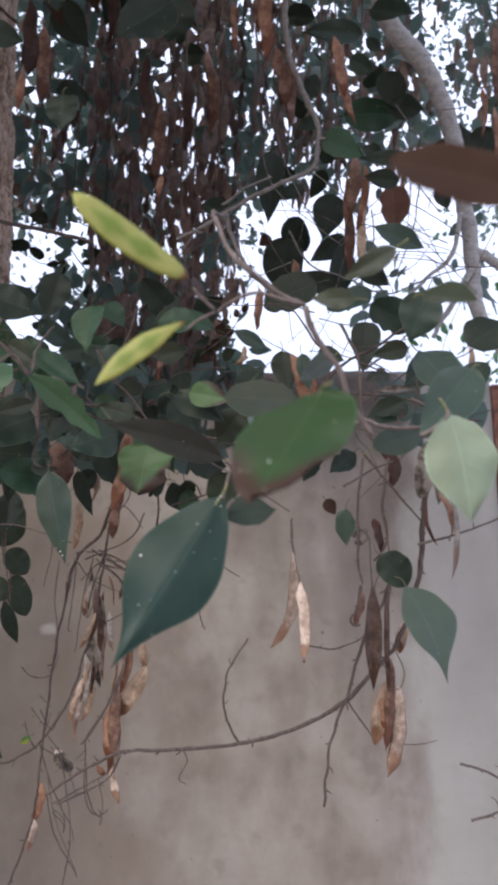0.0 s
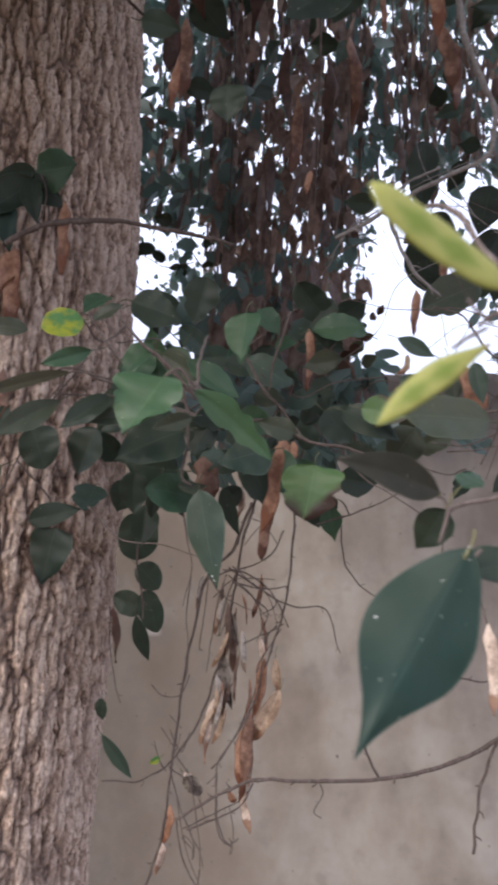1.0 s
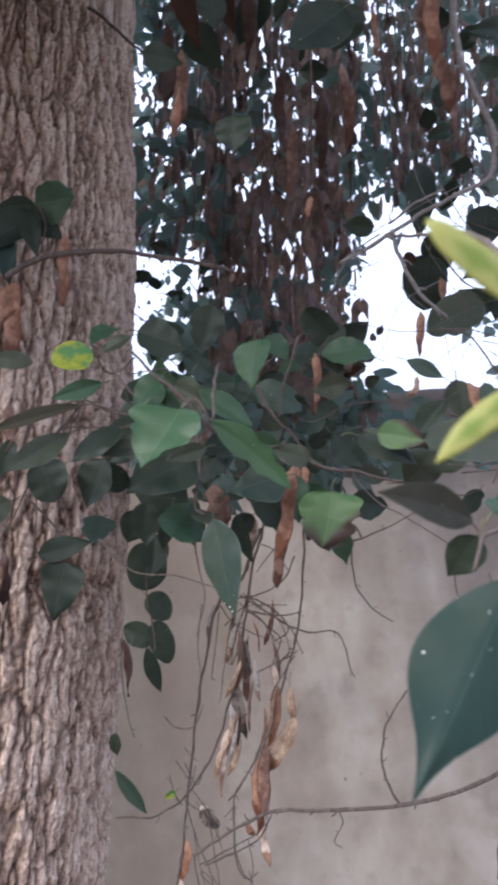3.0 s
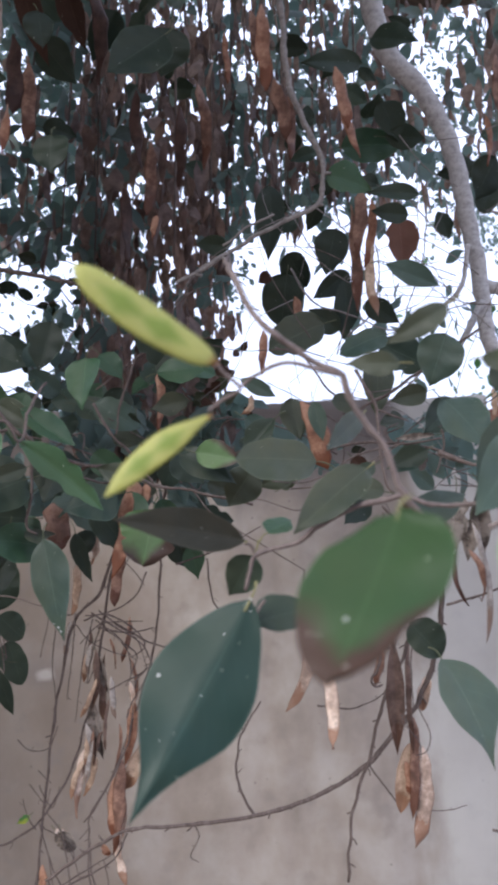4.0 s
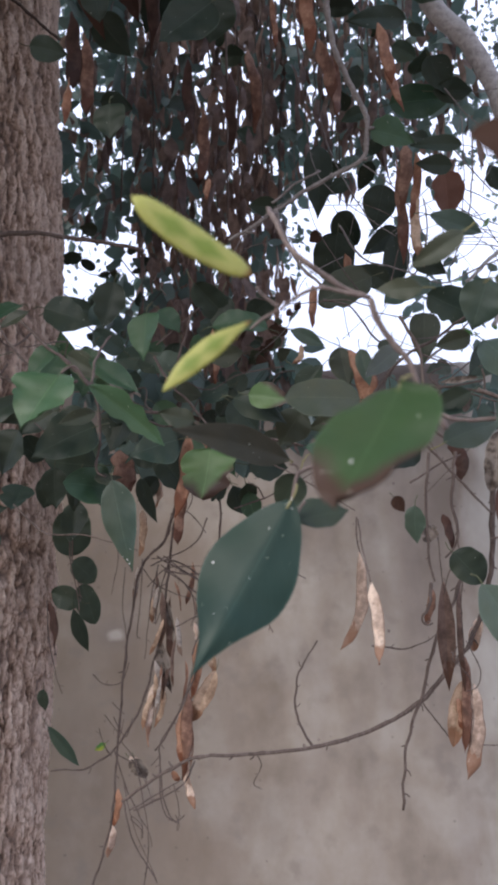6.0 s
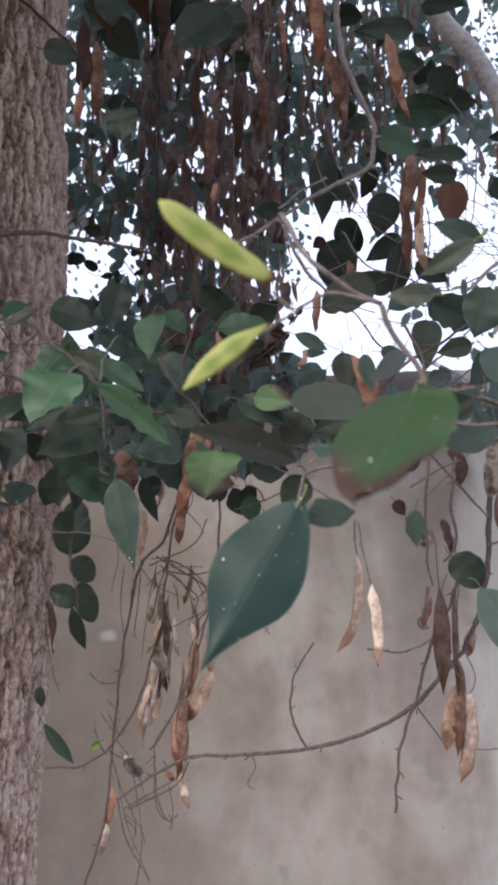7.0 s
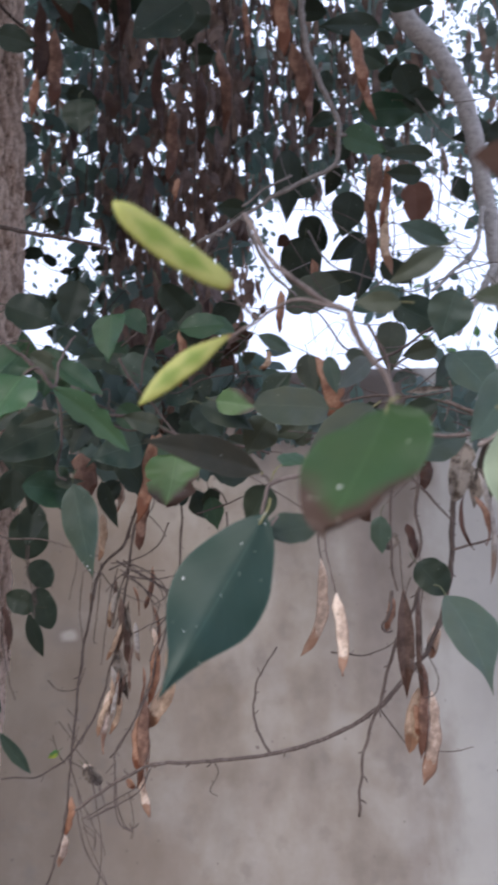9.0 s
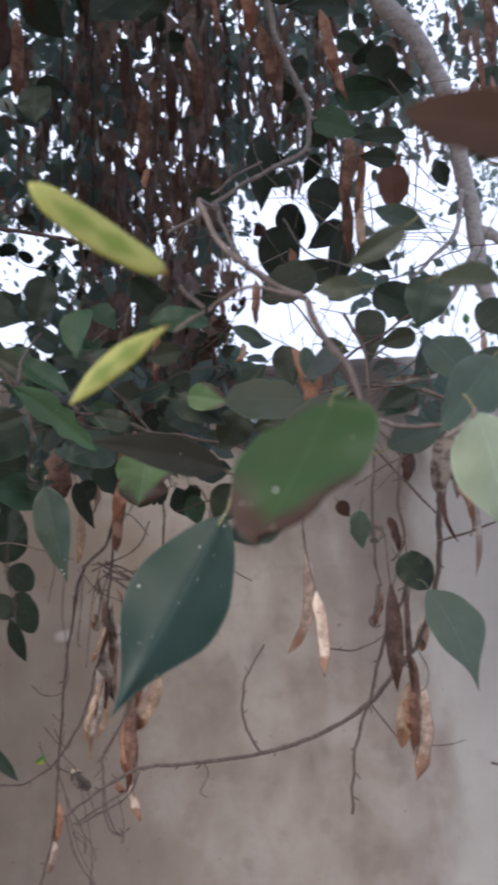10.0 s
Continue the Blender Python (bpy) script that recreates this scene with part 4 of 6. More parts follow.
stem(SPRAY, 0.0014, 0.001, (-0.375, 0.900, 1.830), (-0.398, 0.880, 1.806), (-0.409, 0.850, 1.823))
stem(SPRAY, 0.0014, 0.001, (-0.341, 0.920, 1.762), (-0.394, 0.910, 1.767), (-0.442, 0.900, 1.773), (-0.454, 0.900, 1.738))
stem(SPRAY, 0.0025, 0.0017, (-0.301, 0.923, 1.760), (-0.268, 0.931, 1.733), (-0.231, 0.937, 1.722), (-0.193, 0.943, 1.718), (-0.148, 0.952, 1.696), (-0.095, 0.959, 1.687), (-0.028, 0.971, 1.671))
stem(SPRAY, 0.0023, 0.0016, (-0.282, 0.858, 1.741), (-0.312, 0.849, 1.775), (-0.336, 0.842, 1.794), (-0.363, 0.834, 1.824))
stem(SPRAY, 0.0021, 0.0014, (-0.315, 0.966, 1.771), (-0.309, 0.977, 1.713), (-0.314, 0.984, 1.658), (-0.302, 0.986, 1.645))
stem(SPRAY, 0.0020, 0.0014, (-0.240, 1.009, 1.819), (-0.216, 1.016, 1.777), (-0.192, 1.022, 1.751), (-0.160, 1.028, 1.710))
stem(SPRAY, 0.0018, 0.0012, (-0.181, 1.006, 1.884), (-0.203, 1.012, 1.818), (-0.211, 1.017, 1.777))
stem(SPRAY, 0.0021, 0.0013, (-0.329, 0.940, 1.773), (-0.356, 0.935, 1.764), (-0.412, 0.922, 1.770), (-0.445, 0.912, 1.782), (-0.488, 0.905, 1.767))
stem(SPRAY, 0.0016, 0.0011, (-0.338, 0.859, 1.746), (-0.370, 0.845, 1.783), (-0.392, 0.834, 1.817), (-0.404, 0.830, 1.824))
stem(SPRAY, 0.0018, 0.0011, (-0.356, 0.937, 1.751), (-0.391, 0.930, 1.751), (-0.466, 0.913, 1.748))
stem(SPRAY, 0.0025, 0.0016, (0.071, 1.032, 1.750), (0.110, 1.026, 1.795), (0.172, 1.022, 1.830), (0.228, 1.018, 1.867), (0.284, 1.014, 1.904))
stem(SPRAY, 0.0020, 0.0014, (0.069, 1.010, 1.746), (0.128, 1.010, 1.752), (0.203, 1.012, 1.742), (0.261, 1.017, 1.719), (0.306, 1.019, 1.713))
stem(SPRAY, 0.0018, 0.0011, (0.112, 1.041, 1.798), (0.075, 1.034, 1.837), (0.045, 1.028, 1.878), (0.007, 1.025, 1.894))

# left lower leaves close to the trunk
leaf(CLIMBER, (-0.481, 1.340, 1.635), (-0.486, 1.350, 1.548), 0.0689, "deep", fold=.1, prof="round")
leaf(CLIMBER, (-0.486, 1.350, 1.540), (-0.444, 1.360, 1.503), 0.0436, "deep", fold=.12, prof="oval")
leaf(CLIMBER, (-0.474, 1.360, 1.465), (-0.534, 1.360, 1.482), 0.0420, "deep", fold=.12, prof="oval")
leaf(CLIMBER, (-0.472, 1.360, 1.497), (-0.446, 1.370, 1.423), 0.0420, "deep", fold=.15, prof="oval")
leaf(CLIMBER, (-0.487, 1.360, 1.452), (-0.466, 1.370, 1.371), 0.0270, "deep", fold=.2, prof="long")
leaf(CLIMBER, (-0.557, 1.420, 1.232), (-0.498, 1.430, 1.160), 0.0292, "cool", fold=.3, prof="long")
leaf(CLIMBER, (-0.552, 1.030, 1.729), (-0.525, 1.030, 1.672), 0.0560, "deep", fold=.1, prof="oval")
leaf(CLIMBER, (-0.577, 1.000, 1.669), (-0.630, 0.970, 1.637), 0.0403, "dull", fold=.12, prof="oval")
leaf(CLIMBER, (-0.569, 1.080, 1.599), (-0.490, 1.080, 1.618), 0.0347, "deep", fold=.15)
leaf(CLIMBER, (-0.526, 1.080, 1.590), (-0.544, 1.080, 1.508), 0.0664, "deep", fold=.1, prof="heart")
leaf(CLIMBER, (-0.692, 1.000, 1.540), (-0.590, 0.990, 1.573), 0.0433, "cool", fold=.15)
leaf(CLIMBER, (-0.684, 0.980, 1.504), (-0.615, 0.960, 1.464), 0.0490, "cool", fold=.15)
leaf(CLIMBER, (-0.666, 1.000, 1.828), (-0.614, 1.000, 1.808), 0.0195, "dusk", fold=.3, prof="long")
leaf(CLIMBER, (-0.703, 0.960, 1.752), (-0.643, 0.960, 1.775), 0.0346, "dull", fold=.2)
leaf(CLIMBER, (-0.622, 1.020, 1.880), (-0.569, 1.020, 1.872), 0.0270, "dull", fold=.2, prof="oval")
leaf(CLIMBER, (-0.641, 1.020, 1.887), (-0.681, 1.020, 1.846), 0.0213, "dusk", fold=.25)
leaf(CLIMBER, (-0.699, 1.020, 1.601), (-0.656, 1.020, 1.624), 0.0256, "dull", fold=.25)
leaf(CLIMBER, (-0.661, 1.180, 2.216), (-0.579, 1.160, 2.210), 0.0681, "mid", fold=.15, torn=.6, prof="blunt")
leaf(CLIMBER, (-0.659, 1.180, 2.218), (-0.729, 1.160, 2.208), 0.0298, "deep", fold=.3)
leaf(CLIMBER, (-0.661, 1.180, 2.199), (-0.741, 1.150, 2.116), 0.0598, "deep", fold=.2, torn=.6)
leaf(CLIMBER, (-0.692, 1.170, 2.148), (-0.703, 1.170, 2.069), 0.0378, "blue", fold=.25)
leaf(CLIMBER, (-0.679, 1.185, 2.207), (-0.609, 1.185, 2.151), 0.0467, "deep", fold=.2)
leaf(CLIMBER, (-0.640, 1.190, 2.234), (-0.596, 1.190, 2.250), 0.0284, "mid", fold=.2)
stem(CLIMBER, 0.0013, 0.0009, (-0.457, 1.330, 1.671), (-0.481, 1.340, 1.635), (-0.486, 1.350, 1.541), (-0.478, 1.355, 1.504), (-0.474, 1.360, 1.465), (-0.487, 1.360, 1.450))
stem(CLIMBER, 0.0011, 0.0008, (-0.478, 1.355, 1.504), (-0.472, 1.360, 1.496))
stem(CLIMBER, 0.0014, 0.001, (-0.499, 1.000, 1.784), (-0.552, 1.030, 1.729), (-0.566, 1.060, 1.662), (-0.569, 1.080, 1.599), (-0.529, 1.080, 1.588))
stem(CLIMBER, 0.0013, 0.0009, (-0.621, 1.000, 1.710), (-0.628, 1.000, 1.653), (-0.644, 1.000, 1.601), (-0.681, 1.000, 1.572))
stem(CLIMBER, 0.003, 0.0022, (-0.703, 1.200, 2.107), (-0.661, 1.200, 2.123), (-0.604, 1.190, 2.129), (-0.541, 1.190, 2.125))
stem(CLIMBER, 0.0016, 0.001, (-0.633, 1.195, 2.130), (-0.638, 1.190, 2.176), (-0.652, 1.180, 2.218))
leaf(CLIMBER, (-0.521, 1.308, 1.317), (-0.524, 1.315, 1.277), 0.0200, "deep", fold=.2)
leaf(CLIMBER, (-0.766, 1.175, 1.176), (-0.734, 1.180, 1.170), 0.0441, "deep", fold=.2)
pod(CLIMBER, (-0.509, 1.302, 1.469), (-0.505, 1.321, 1.373), 0.0185, "dark", bend=.03)
stem(CLIMBER, 0.0050, 0.0032, (-0.679, 1.136, 2.061), (-0.631, 1.139, 2.090), (-0.573, 1.145, 2.101), (-0.505, 1.153, 2.104), (-0.419, 1.166, 2.093), (-0.362, 1.175, 2.082), (-0.301, 1.184, 2.067))
stem(CLIMBER, 0.0017, 0.0011, (-0.507, 1.104, 1.854), (-0.567, 1.104, 1.774), (-0.609, 1.108, 1.694), (-0.651, 1.110, 1.615), (-0.711, 1.109, 1.553))
stem(CLIMBER, 0.0017, 0.0011, (-0.596, 1.075, 1.690), (-0.544, 1.089, 1.633), (-0.533, 1.096, 1.583))
stem(CLIMBER, 0.0014, 0.0009, (-0.453, 1.272, 1.671), (-0.464, 1.278, 1.631), (-0.469, 1.293, 1.545), (-0.459, 1.306, 1.479), (-0.460, 1.312, 1.449))
stem(CLIMBER, 0.0013, 0.0008, (-0.515, 1.302, 1.470), (-0.514, 1.315, 1.399), (-0.506, 1.327, 1.338), (-0.496, 1.334, 1.306))
stem(CLIMBER, 0.0017, 0.0010, (-0.647, 1.179, 2.110), (-0.633, 1.175, 2.165), (-0.644, 1.169, 2.206))
leaf(CLIMBER, (-0.663, 1.175, 2.203), (-0.649, 1.165, 2.115), 0.0364, "deep", fold=.3)
leaf(CLIMBER, (-0.673, 1.190, 2.219), (-0.743, 1.180, 2.212), 0.0335, "mid", fold=.3, torn=1)
leaf(CLIMBER, (-0.605, 1.050, 1.766), (-0.625, 1.050, 1.706), 0.0264, "deep", fold=.2)
leaf(CLIMBER, (-0.613, 1.000, 1.627), (-0.645, 1.000, 1.590), 0.0209, "withered", fold=.5, curl=.1, torn=1)
leaf(CLIMBER, (-0.704, 1.150, 1.836), (-0.790, 1.150, 1.783), 0.0323, "russet", fold=.3, torn=.6)
leaf(CLIMBER, (-0.649, 1.000, 1.680), (-0.689, 1.000, 1.663), 0.0119, "dusk", fold=.4, prof="long")
leaf(CLIMBER, (-0.664, 1.000, 1.600), (-0.703, 1.000, 1.575), 0.0209, "dull", fold=.3)
pod(CLIMBER, (-0.690, 1.120, 1.755), (-0.706, 1.130, 1.694), 0.0215, "rust", bend=.05)
pod(CLIMBER, (-0.878, 1.200, 2.423), (-0.820, 1.200, 2.395), 0.0195, "umber", bend=.08)

# bare hanging twigs in front of the wall
stem(TWIGS, 0.0052, 0.0024, (0.299, 1.381, 1.709), (0.291, 1.401, 1.595), (0.279, 1.420, 1.482), (0.242, 1.435, 1.379), (0.193, 1.441, 1.318), (0.134, 1.444, 1.261), (0.044, 1.442, 1.216), (-0.055, 1.436, 1.190), (-0.176, 1.424, 1.182), (-0.275, 1.414, 1.175), (-0.343, 1.411, 1.145), (-0.411, 1.412, 1.102))
stem(TWIGS, 0.0024, 0.0014, (-0.055, 1.436, 1.190), (-0.083, 1.422, 1.246), (-0.078, 1.410, 1.318), (-0.038, 1.402, 1.384))
stem(TWIGS, 0.0033, 0.0023, (0.234, 1.385, 1.534), (0.217, 1.395, 1.468), (0.177, 1.406, 1.382), (0.143, 1.421, 1.280), (0.113, 1.434, 1.194), (0.098, 1.453, 1.079))
stem(TWIGS, 0.0027, 0.0016, (-0.268, 1.363, 1.788), (-0.282, 1.384, 1.669), (-0.307, 1.398, 1.573), (-0.329, 1.420, 1.443), (-0.357, 1.436, 1.336), (-0.387, 1.448, 1.255), (-0.438, 1.455, 1.184), (-0.499, 1.455, 1.148), (-0.560, 1.448, 1.147))
stem(TWIGS, 0.0028, 0.0020, (-0.288, 1.385, 1.659), (-0.323, 1.397, 1.573), (-0.366, 1.400, 1.530), (-0.393, 1.414, 1.433), (-0.421, 1.441, 1.272), (-0.435, 1.459, 1.164), (-0.452, 1.479, 1.046), (-0.474, 1.489, 0.976), (-0.507, 1.500, 0.896))
stem(TWIGS, 0.0022, 0.0014, (-0.189, 1.353, 1.783), (-0.206, 1.368, 1.688), (-0.211, 1.387, 1.581), (-0.228, 1.407, 1.465), (-0.272, 1.425, 1.338), (-0.307, 1.437, 1.253), (-0.354, 1.444, 1.183))
stem(TWIGS, 0.0018, 0.0012, (-0.395, 1.438, 1.079), (-0.339, 1.440, 1.102), (-0.296, 1.440, 1.129), (-0.278, 1.435, 1.167))
stem(TWIGS, 0.0016, 0.0010, (-0.419, 1.454, 1.090), (-0.408, 1.468, 1.020), (-0.385, 1.478, 0.978), (-0.365, 1.488, 0.937))
stem(TWIGS, 0.0016, 0.0010, (-0.346, 1.447, 1.174), (-0.346, 1.460, 1.105), (-0.334, 1.469, 1.062), (-0.321, 1.472, 1.049), (-0.306, 1.472, 1.062))
stem(TWIGS, 0.0014, 0.0009, (-0.432, 1.435, 1.185), (-0.413, 1.450, 1.116), (-0.388, 1.464, 1.052), (-0.389, 1.470, 1.020))
stem(TWIGS, 0.0016, 0.0010, (0.060, 1.437, 1.368), (0.115, 1.444, 1.361), (0.156, 1.447, 1.370), (0.199, 1.447, 1.399))
stem(TWIGS, 0.0014, 0.0009, (-0.162, 1.447, 1.177), (-0.155, 1.451, 1.156), (-0.171, 1.455, 1.125), (-0.157, 1.459, 1.111))
stem(TWIGS, 0.0016, 0.0010, (0.147, 1.466, 1.263), (0.172, 1.475, 1.226), (0.193, 1.483, 1.200), (0.203, 1.486, 1.189))
stem(TWIGS, 0.0014, 0.0010, (-0.216, 1.280, 1.606), (-0.237, 1.285, 1.565), (-0.279, 1.284, 1.542), (-0.317, 1.281, 1.538))
stem(TWIGS, 0.0015, 0.0010, (-0.307, 1.281, 1.543), (-0.268, 1.290, 1.517), (-0.229, 1.299, 1.492), (-0.208, 1.310, 1.448))
stem(TWIGS, 0.0015, 0.0010, (-0.298, 1.287, 1.518), (-0.248, 1.294, 1.509), (-0.208, 1.297, 1.515))
stem(TWIGS, 0.0013, 0.0009, (-0.281, 1.307, 1.419), (-0.241, 1.308, 1.438), (-0.215, 1.308, 1.453))
stem(TWIGS, 0.0014, 0.0009, (-0.154, 1.189, 1.611), (-0.107, 1.191, 1.626), (-0.070, 1.192, 1.641), (-0.023, 1.193, 1.665))
stem(TWIGS, 0.0014, 0.0009, (-0.107, 1.191, 1.626), (-0.117, 1.188, 1.644), (-0.130, 1.186, 1.651))
stem(TWIGS, 0.0012, 0.0008, (-0.465, 1.405, 1.329), (-0.445, 1.411, 1.310), (-0.412, 1.414, 1.312), (-0.395, 1.409, 1.349))
stem(TWIGS, 0.0016, 0.0010, (-0.303, 1.426, 1.524), (-0.252, 1.443, 1.490), (-0.212, 1.456, 1.474), (-0.156, 1.469, 1.471), (-0.136, 1.484, 1.413), (-0.128, 1.490, 1.391))
stem(TWIGS, 0.0016, 0.0010, (-0.127, 1.394, 1.630), (-0.122, 1.407, 1.566), (-0.096, 1.421, 1.522), (-0.057, 1.435, 1.494))
stem(TWIGS, 0.0024, 0.0016, (0.348, 1.437, 1.161), (0.398, 1.438, 1.146), (0.449, 1.441, 1.114), (0.501, 1.443, 1.089))
stem(TWIGS, 0.0026, 0.0018, (0.367, 1.454, 1.058), (0.396, 1.451, 1.068), (0.438, 1.447, 1.080), (0.501, 1.445, 1.082))
stem(TWIGS, 0.0012, 0.0008, (0.424, 1.438, 1.137), (0.421, 1.436, 1.153), (0.410, 1.435, 1.158))
stem(TWIGS, 0.0012, 0.0008, (0.417, 1.449, 1.076), (0.412, 1.446, 1.094), (0.402, 1.445, 1.102))
stem(TWIGS, 0.0010, 0.0007, (0.232, 1.436, 1.193), (0.273, 1.434, 1.194), (0.307, 1.432, 1.201))
stem(TWIGS, 0.0021, 0.0014, (0.138, 1.005, 1.660), (0.130, 1.016, 1.596), (0.130, 1.030, 1.520), (0.135, 1.036, 1.489))
stem(TWIGS, 0.0023, 0.0015, (0.172, 1.009, 1.660), (0.164, 1.020, 1.595), (0.170, 1.030, 1.546), (0.152, 1.033, 1.519))
stem(TWIGS, 0.0019, 0.0013, (0.137, 1.003, 1.668), (0.178, 1.017, 1.618), (0.217, 1.030, 1.576))
stem(TWIGS, 0.0016, 0.0011, (0.110, 1.010, 1.619), (0.133, 1.010, 1.634), (0.179, 1.011, 1.656))
stem(TWIGS, 0.0017, 0.0011, (0.210, 1.027, 1.542), (0.256, 1.023, 1.553), (0.295, 1.019, 1.566), (0.334, 1.015, 1.585))
stem(TWIGS, 0.0014, 0.0009, (0.043, 1.311, 1.598), (0.042, 1.317, 1.564), (0.046, 1.323, 1.534))
stem(TWIGS, 0.0011, 0.0008, (0.037, 0.950, 1.570), (0.041, 0.900, 1.518), (0.047, 0.881, 1.491))
stem(TWIGS, 0.0012, 0.0009, (0.215, 1.300, 1.502), (0.209, 1.313, 1.439), (0.211, 1.329, 1.367))
stem(TWIGS, 0.0012, 0.0008, (0.195, 1.299, 1.503), (0.187, 1.303, 1.485), (0.182, 1.307, 1.463))
stem(TWIGS, 0.0010, 0.0008, (0.214, 1.325, 1.385), (0.235, 1.336, 1.339), (0.230, 1.342, 1.308), (0.211, 1.344, 1.299))
pod(TWIGS, (0.044, 1.322, 1.538), (0.014, 1.350, 1.367), 0.0210, "straw", bend=.1, hook=-.08)
pod(TWIGS, (0.047, 0.881, 1.493), (0.051, 0.877, 1.402), 0.0145, "straw", bend=.02)
leaf(TWIGS, (0.184, 1.327, 1.485), (0.188, 1.361, 1.290), 0.0300, "umber", fold=.4, prof="long", hook=0.02, face=(.2, -1, .1))
pod(TWIGS, (0.163, 1.325, 1.476), (0.152, 1.339, 1.410), 0.0141, "rust", bend=.05)
pod(TWIGS, (-0.433, 1.469, 1.108), (-0.450, 1.481, 1.035), 0.0188, "copper", bend=.05)
pod(TWIGS, (-0.448, 1.480, 1.041), (-0.463, 1.490, 0.979), 0.0153, "straw", bend=.05)
pod(TWIGS, (-0.409, 1.461, 1.169), (-0.393, 1.470, 1.129), 0.0171, "straw", bend=.2)
pod(TWIGS, (0.240, 0.979, 1.640), (0.250, 1.001, 1.495), 0.0085, "ashen", bend=.08)
pod(TWIGS, (0.233, 0.983, 1.608), (0.247, 0.996, 1.545), 0.0085, "rust", bend=.16)
pod(TWIGS, (0.221, 0.981, 1.612), (0.232, 0.996, 1.540), 0.0060, "dark", bend=-.14)
pod(TWIGS, (0.181, 1.082, 1.685), (0.191, 1.092, 1.626), 0.0205, "dark", bend=.08)
pod(TWIGS, (0.150, 1.022, 1.577), (0.161, 1.032, 1.531), 0.0123, "dark", bend=.08)
leaf(TWIGS, (0.172, 0.897, 1.488), (0.216, 0.843, 1.394), 0.0600, "sage", fold=.16, curl=.03, prof="rhomb", hook=-.05, lean=.12)
leaf(TWIGS, (0.146, 0.921, 1.525), (0.178, 0.920, 1.487), 0.0383, "deep", fold=.1, prof="oval")
leaf(TWIGS, (0.102, 0.886, 1.579), (0.098, 0.895, 1.535), 0.0241, "cool", fold=.15, torn=1)
leaf(TWIGS, (0.078, 0.882, 1.590), (0.090, 0.886, 1.572), 0.0160, "brown", fold=.15)

pod(TWIGS, (-0.328, 1.400, 1.478), (-0.337, 1.410, 1.372), 0.0141, "umber", bend=.06)
pod(TWIGS, (-0.313, 1.410, 1.471), (-0.317, 1.420, 1.354), 0.0142, "umber", bend=-.04)
leaf(TWIGS, (-0.330, 1.405, 1.475), (-0.307, 1.415, 1.398), 0.0175, "withered", fold=.6, torn=1, prof="long")
leaf(TWIGS, (-0.336, 1.420, 1.391), (-0.328, 1.430, 1.285), 0.0231, "withered", fold=.5, torn=1, prof="long")
pod(TWIGS, (-0.347, 1.420, 1.350), (-0.357, 1.430, 1.261), 0.0157, "ashen", bend=.08)
pod(TWIGS, (-0.345, 1.430, 1.315), (-0.365, 1.440, 1.190), 0.0172, "straw", bend=-.08)
pod(TWIGS, (-0.338, 1.435, 1.301), (-0.357, 1.445, 1.225), 0.0130, "tan", bend=.1)
pod(TWIGS, (-0.269, 1.410, 1.419), (-0.264, 1.420, 1.364), 0.0127, "straw", bend=.05)
pod(TWIGS, (-0.264, 1.420, 1.388), (-0.284, 1.430, 1.269), 0.0214, "copper", bend=.04)
pod(TWIGS, (-0.285, 1.425, 1.289), (-0.310, 1.435, 1.133), 0.0243, "rust", bend=.04, hook=.06)
pod(TWIGS, (-0.295, 1.430, 1.262), (-0.300, 1.440, 1.154), 0.0187, "copper", bend=-.05)
leaf(TWIGS, (-0.233, 1.430, 1.329), (-0.279, 1.440, 1.230), 0.0301, "tan", fold=.4, torn=1, prof="blunt")
leaf(TWIGS, (-0.242, 1.425, 1.384), (-0.234, 1.435, 1.315), 0.0164, "tan", fold=.5, torn=1, prof="long")
pod(TWIGS, (-0.292, 1.440, 1.234), (-0.289, 1.450, 1.152), 0.0145, "straw", bend=.05)
pod(TWIGS, (-0.297, 1.445, 1.170), (-0.277, 1.455, 1.078), 0.0174, "straw", bend=-.08, hook=-.08)
leaf(TWIGS, (-0.321, 1.440, 1.148), (-0.312, 1.450, 1.126), 0.0124, "copper", fold=.4, torn=1, prof="oval")
leaf(TWIGS, (-0.399, 1.460, 1.165), (-0.381, 1.470, 1.126), 0.0209, "withered", fold=.6, torn=1, curl=.1, prof="oval")
stem(TWIGS, 0.0014, 0.001, (-0.316, 1.410, 1.537), (-0.335, 1.410, 1.474), (-0.345, 1.410, 1.419), (-0.331, 1.410, 1.447))
stem(TWIGS, 0.0016, 0.001, (-0.351, 1.400, 1.527), (-0.312, 1.400, 1.537), (-0.265, 1.400, 1.515), (-0.240, 1.400, 1.481), (-0.265, 1.400, 1.460))
stem(TWIGS, 0.0012, 0.0008, (-0.330, 1.400, 1.527), (-0.293, 1.400, 1.502), (-0.272, 1.400, 1.474), (-0.265, 1.400, 1.433))
stem(TWIGS, 0.0018, 0.0012, (-0.240, 1.420, 1.442), (-0.261, 1.420, 1.412), (-0.274, 1.420, 1.317), (-0.307, 1.420, 1.250), (-0.338, 1.420, 1.204), (-0.341, 1.420, 1.171), (-0.336, 1.420, 1.088), (-0.309, 1.420, 1.064))
stem(TWIGS, 0.0012, 0.0008, (-0.395, 1.450, 1.164), (-0.379, 1.450, 1.085), (-0.371, 1.450, 1.021), (-0.380, 1.450, 0.934))
stem(TWIGS, 0.001, 0.0007, (-0.419, 1.450, 1.130), (-0.400, 1.450, 1.052), (-0.356, 1.450, 0.955))
stem(TWIGS, 0.0014, 0.0009, (-0.405, 1.440, 1.078), (-0.348, 1.440, 1.108), (-0.299, 1.440, 1.135))
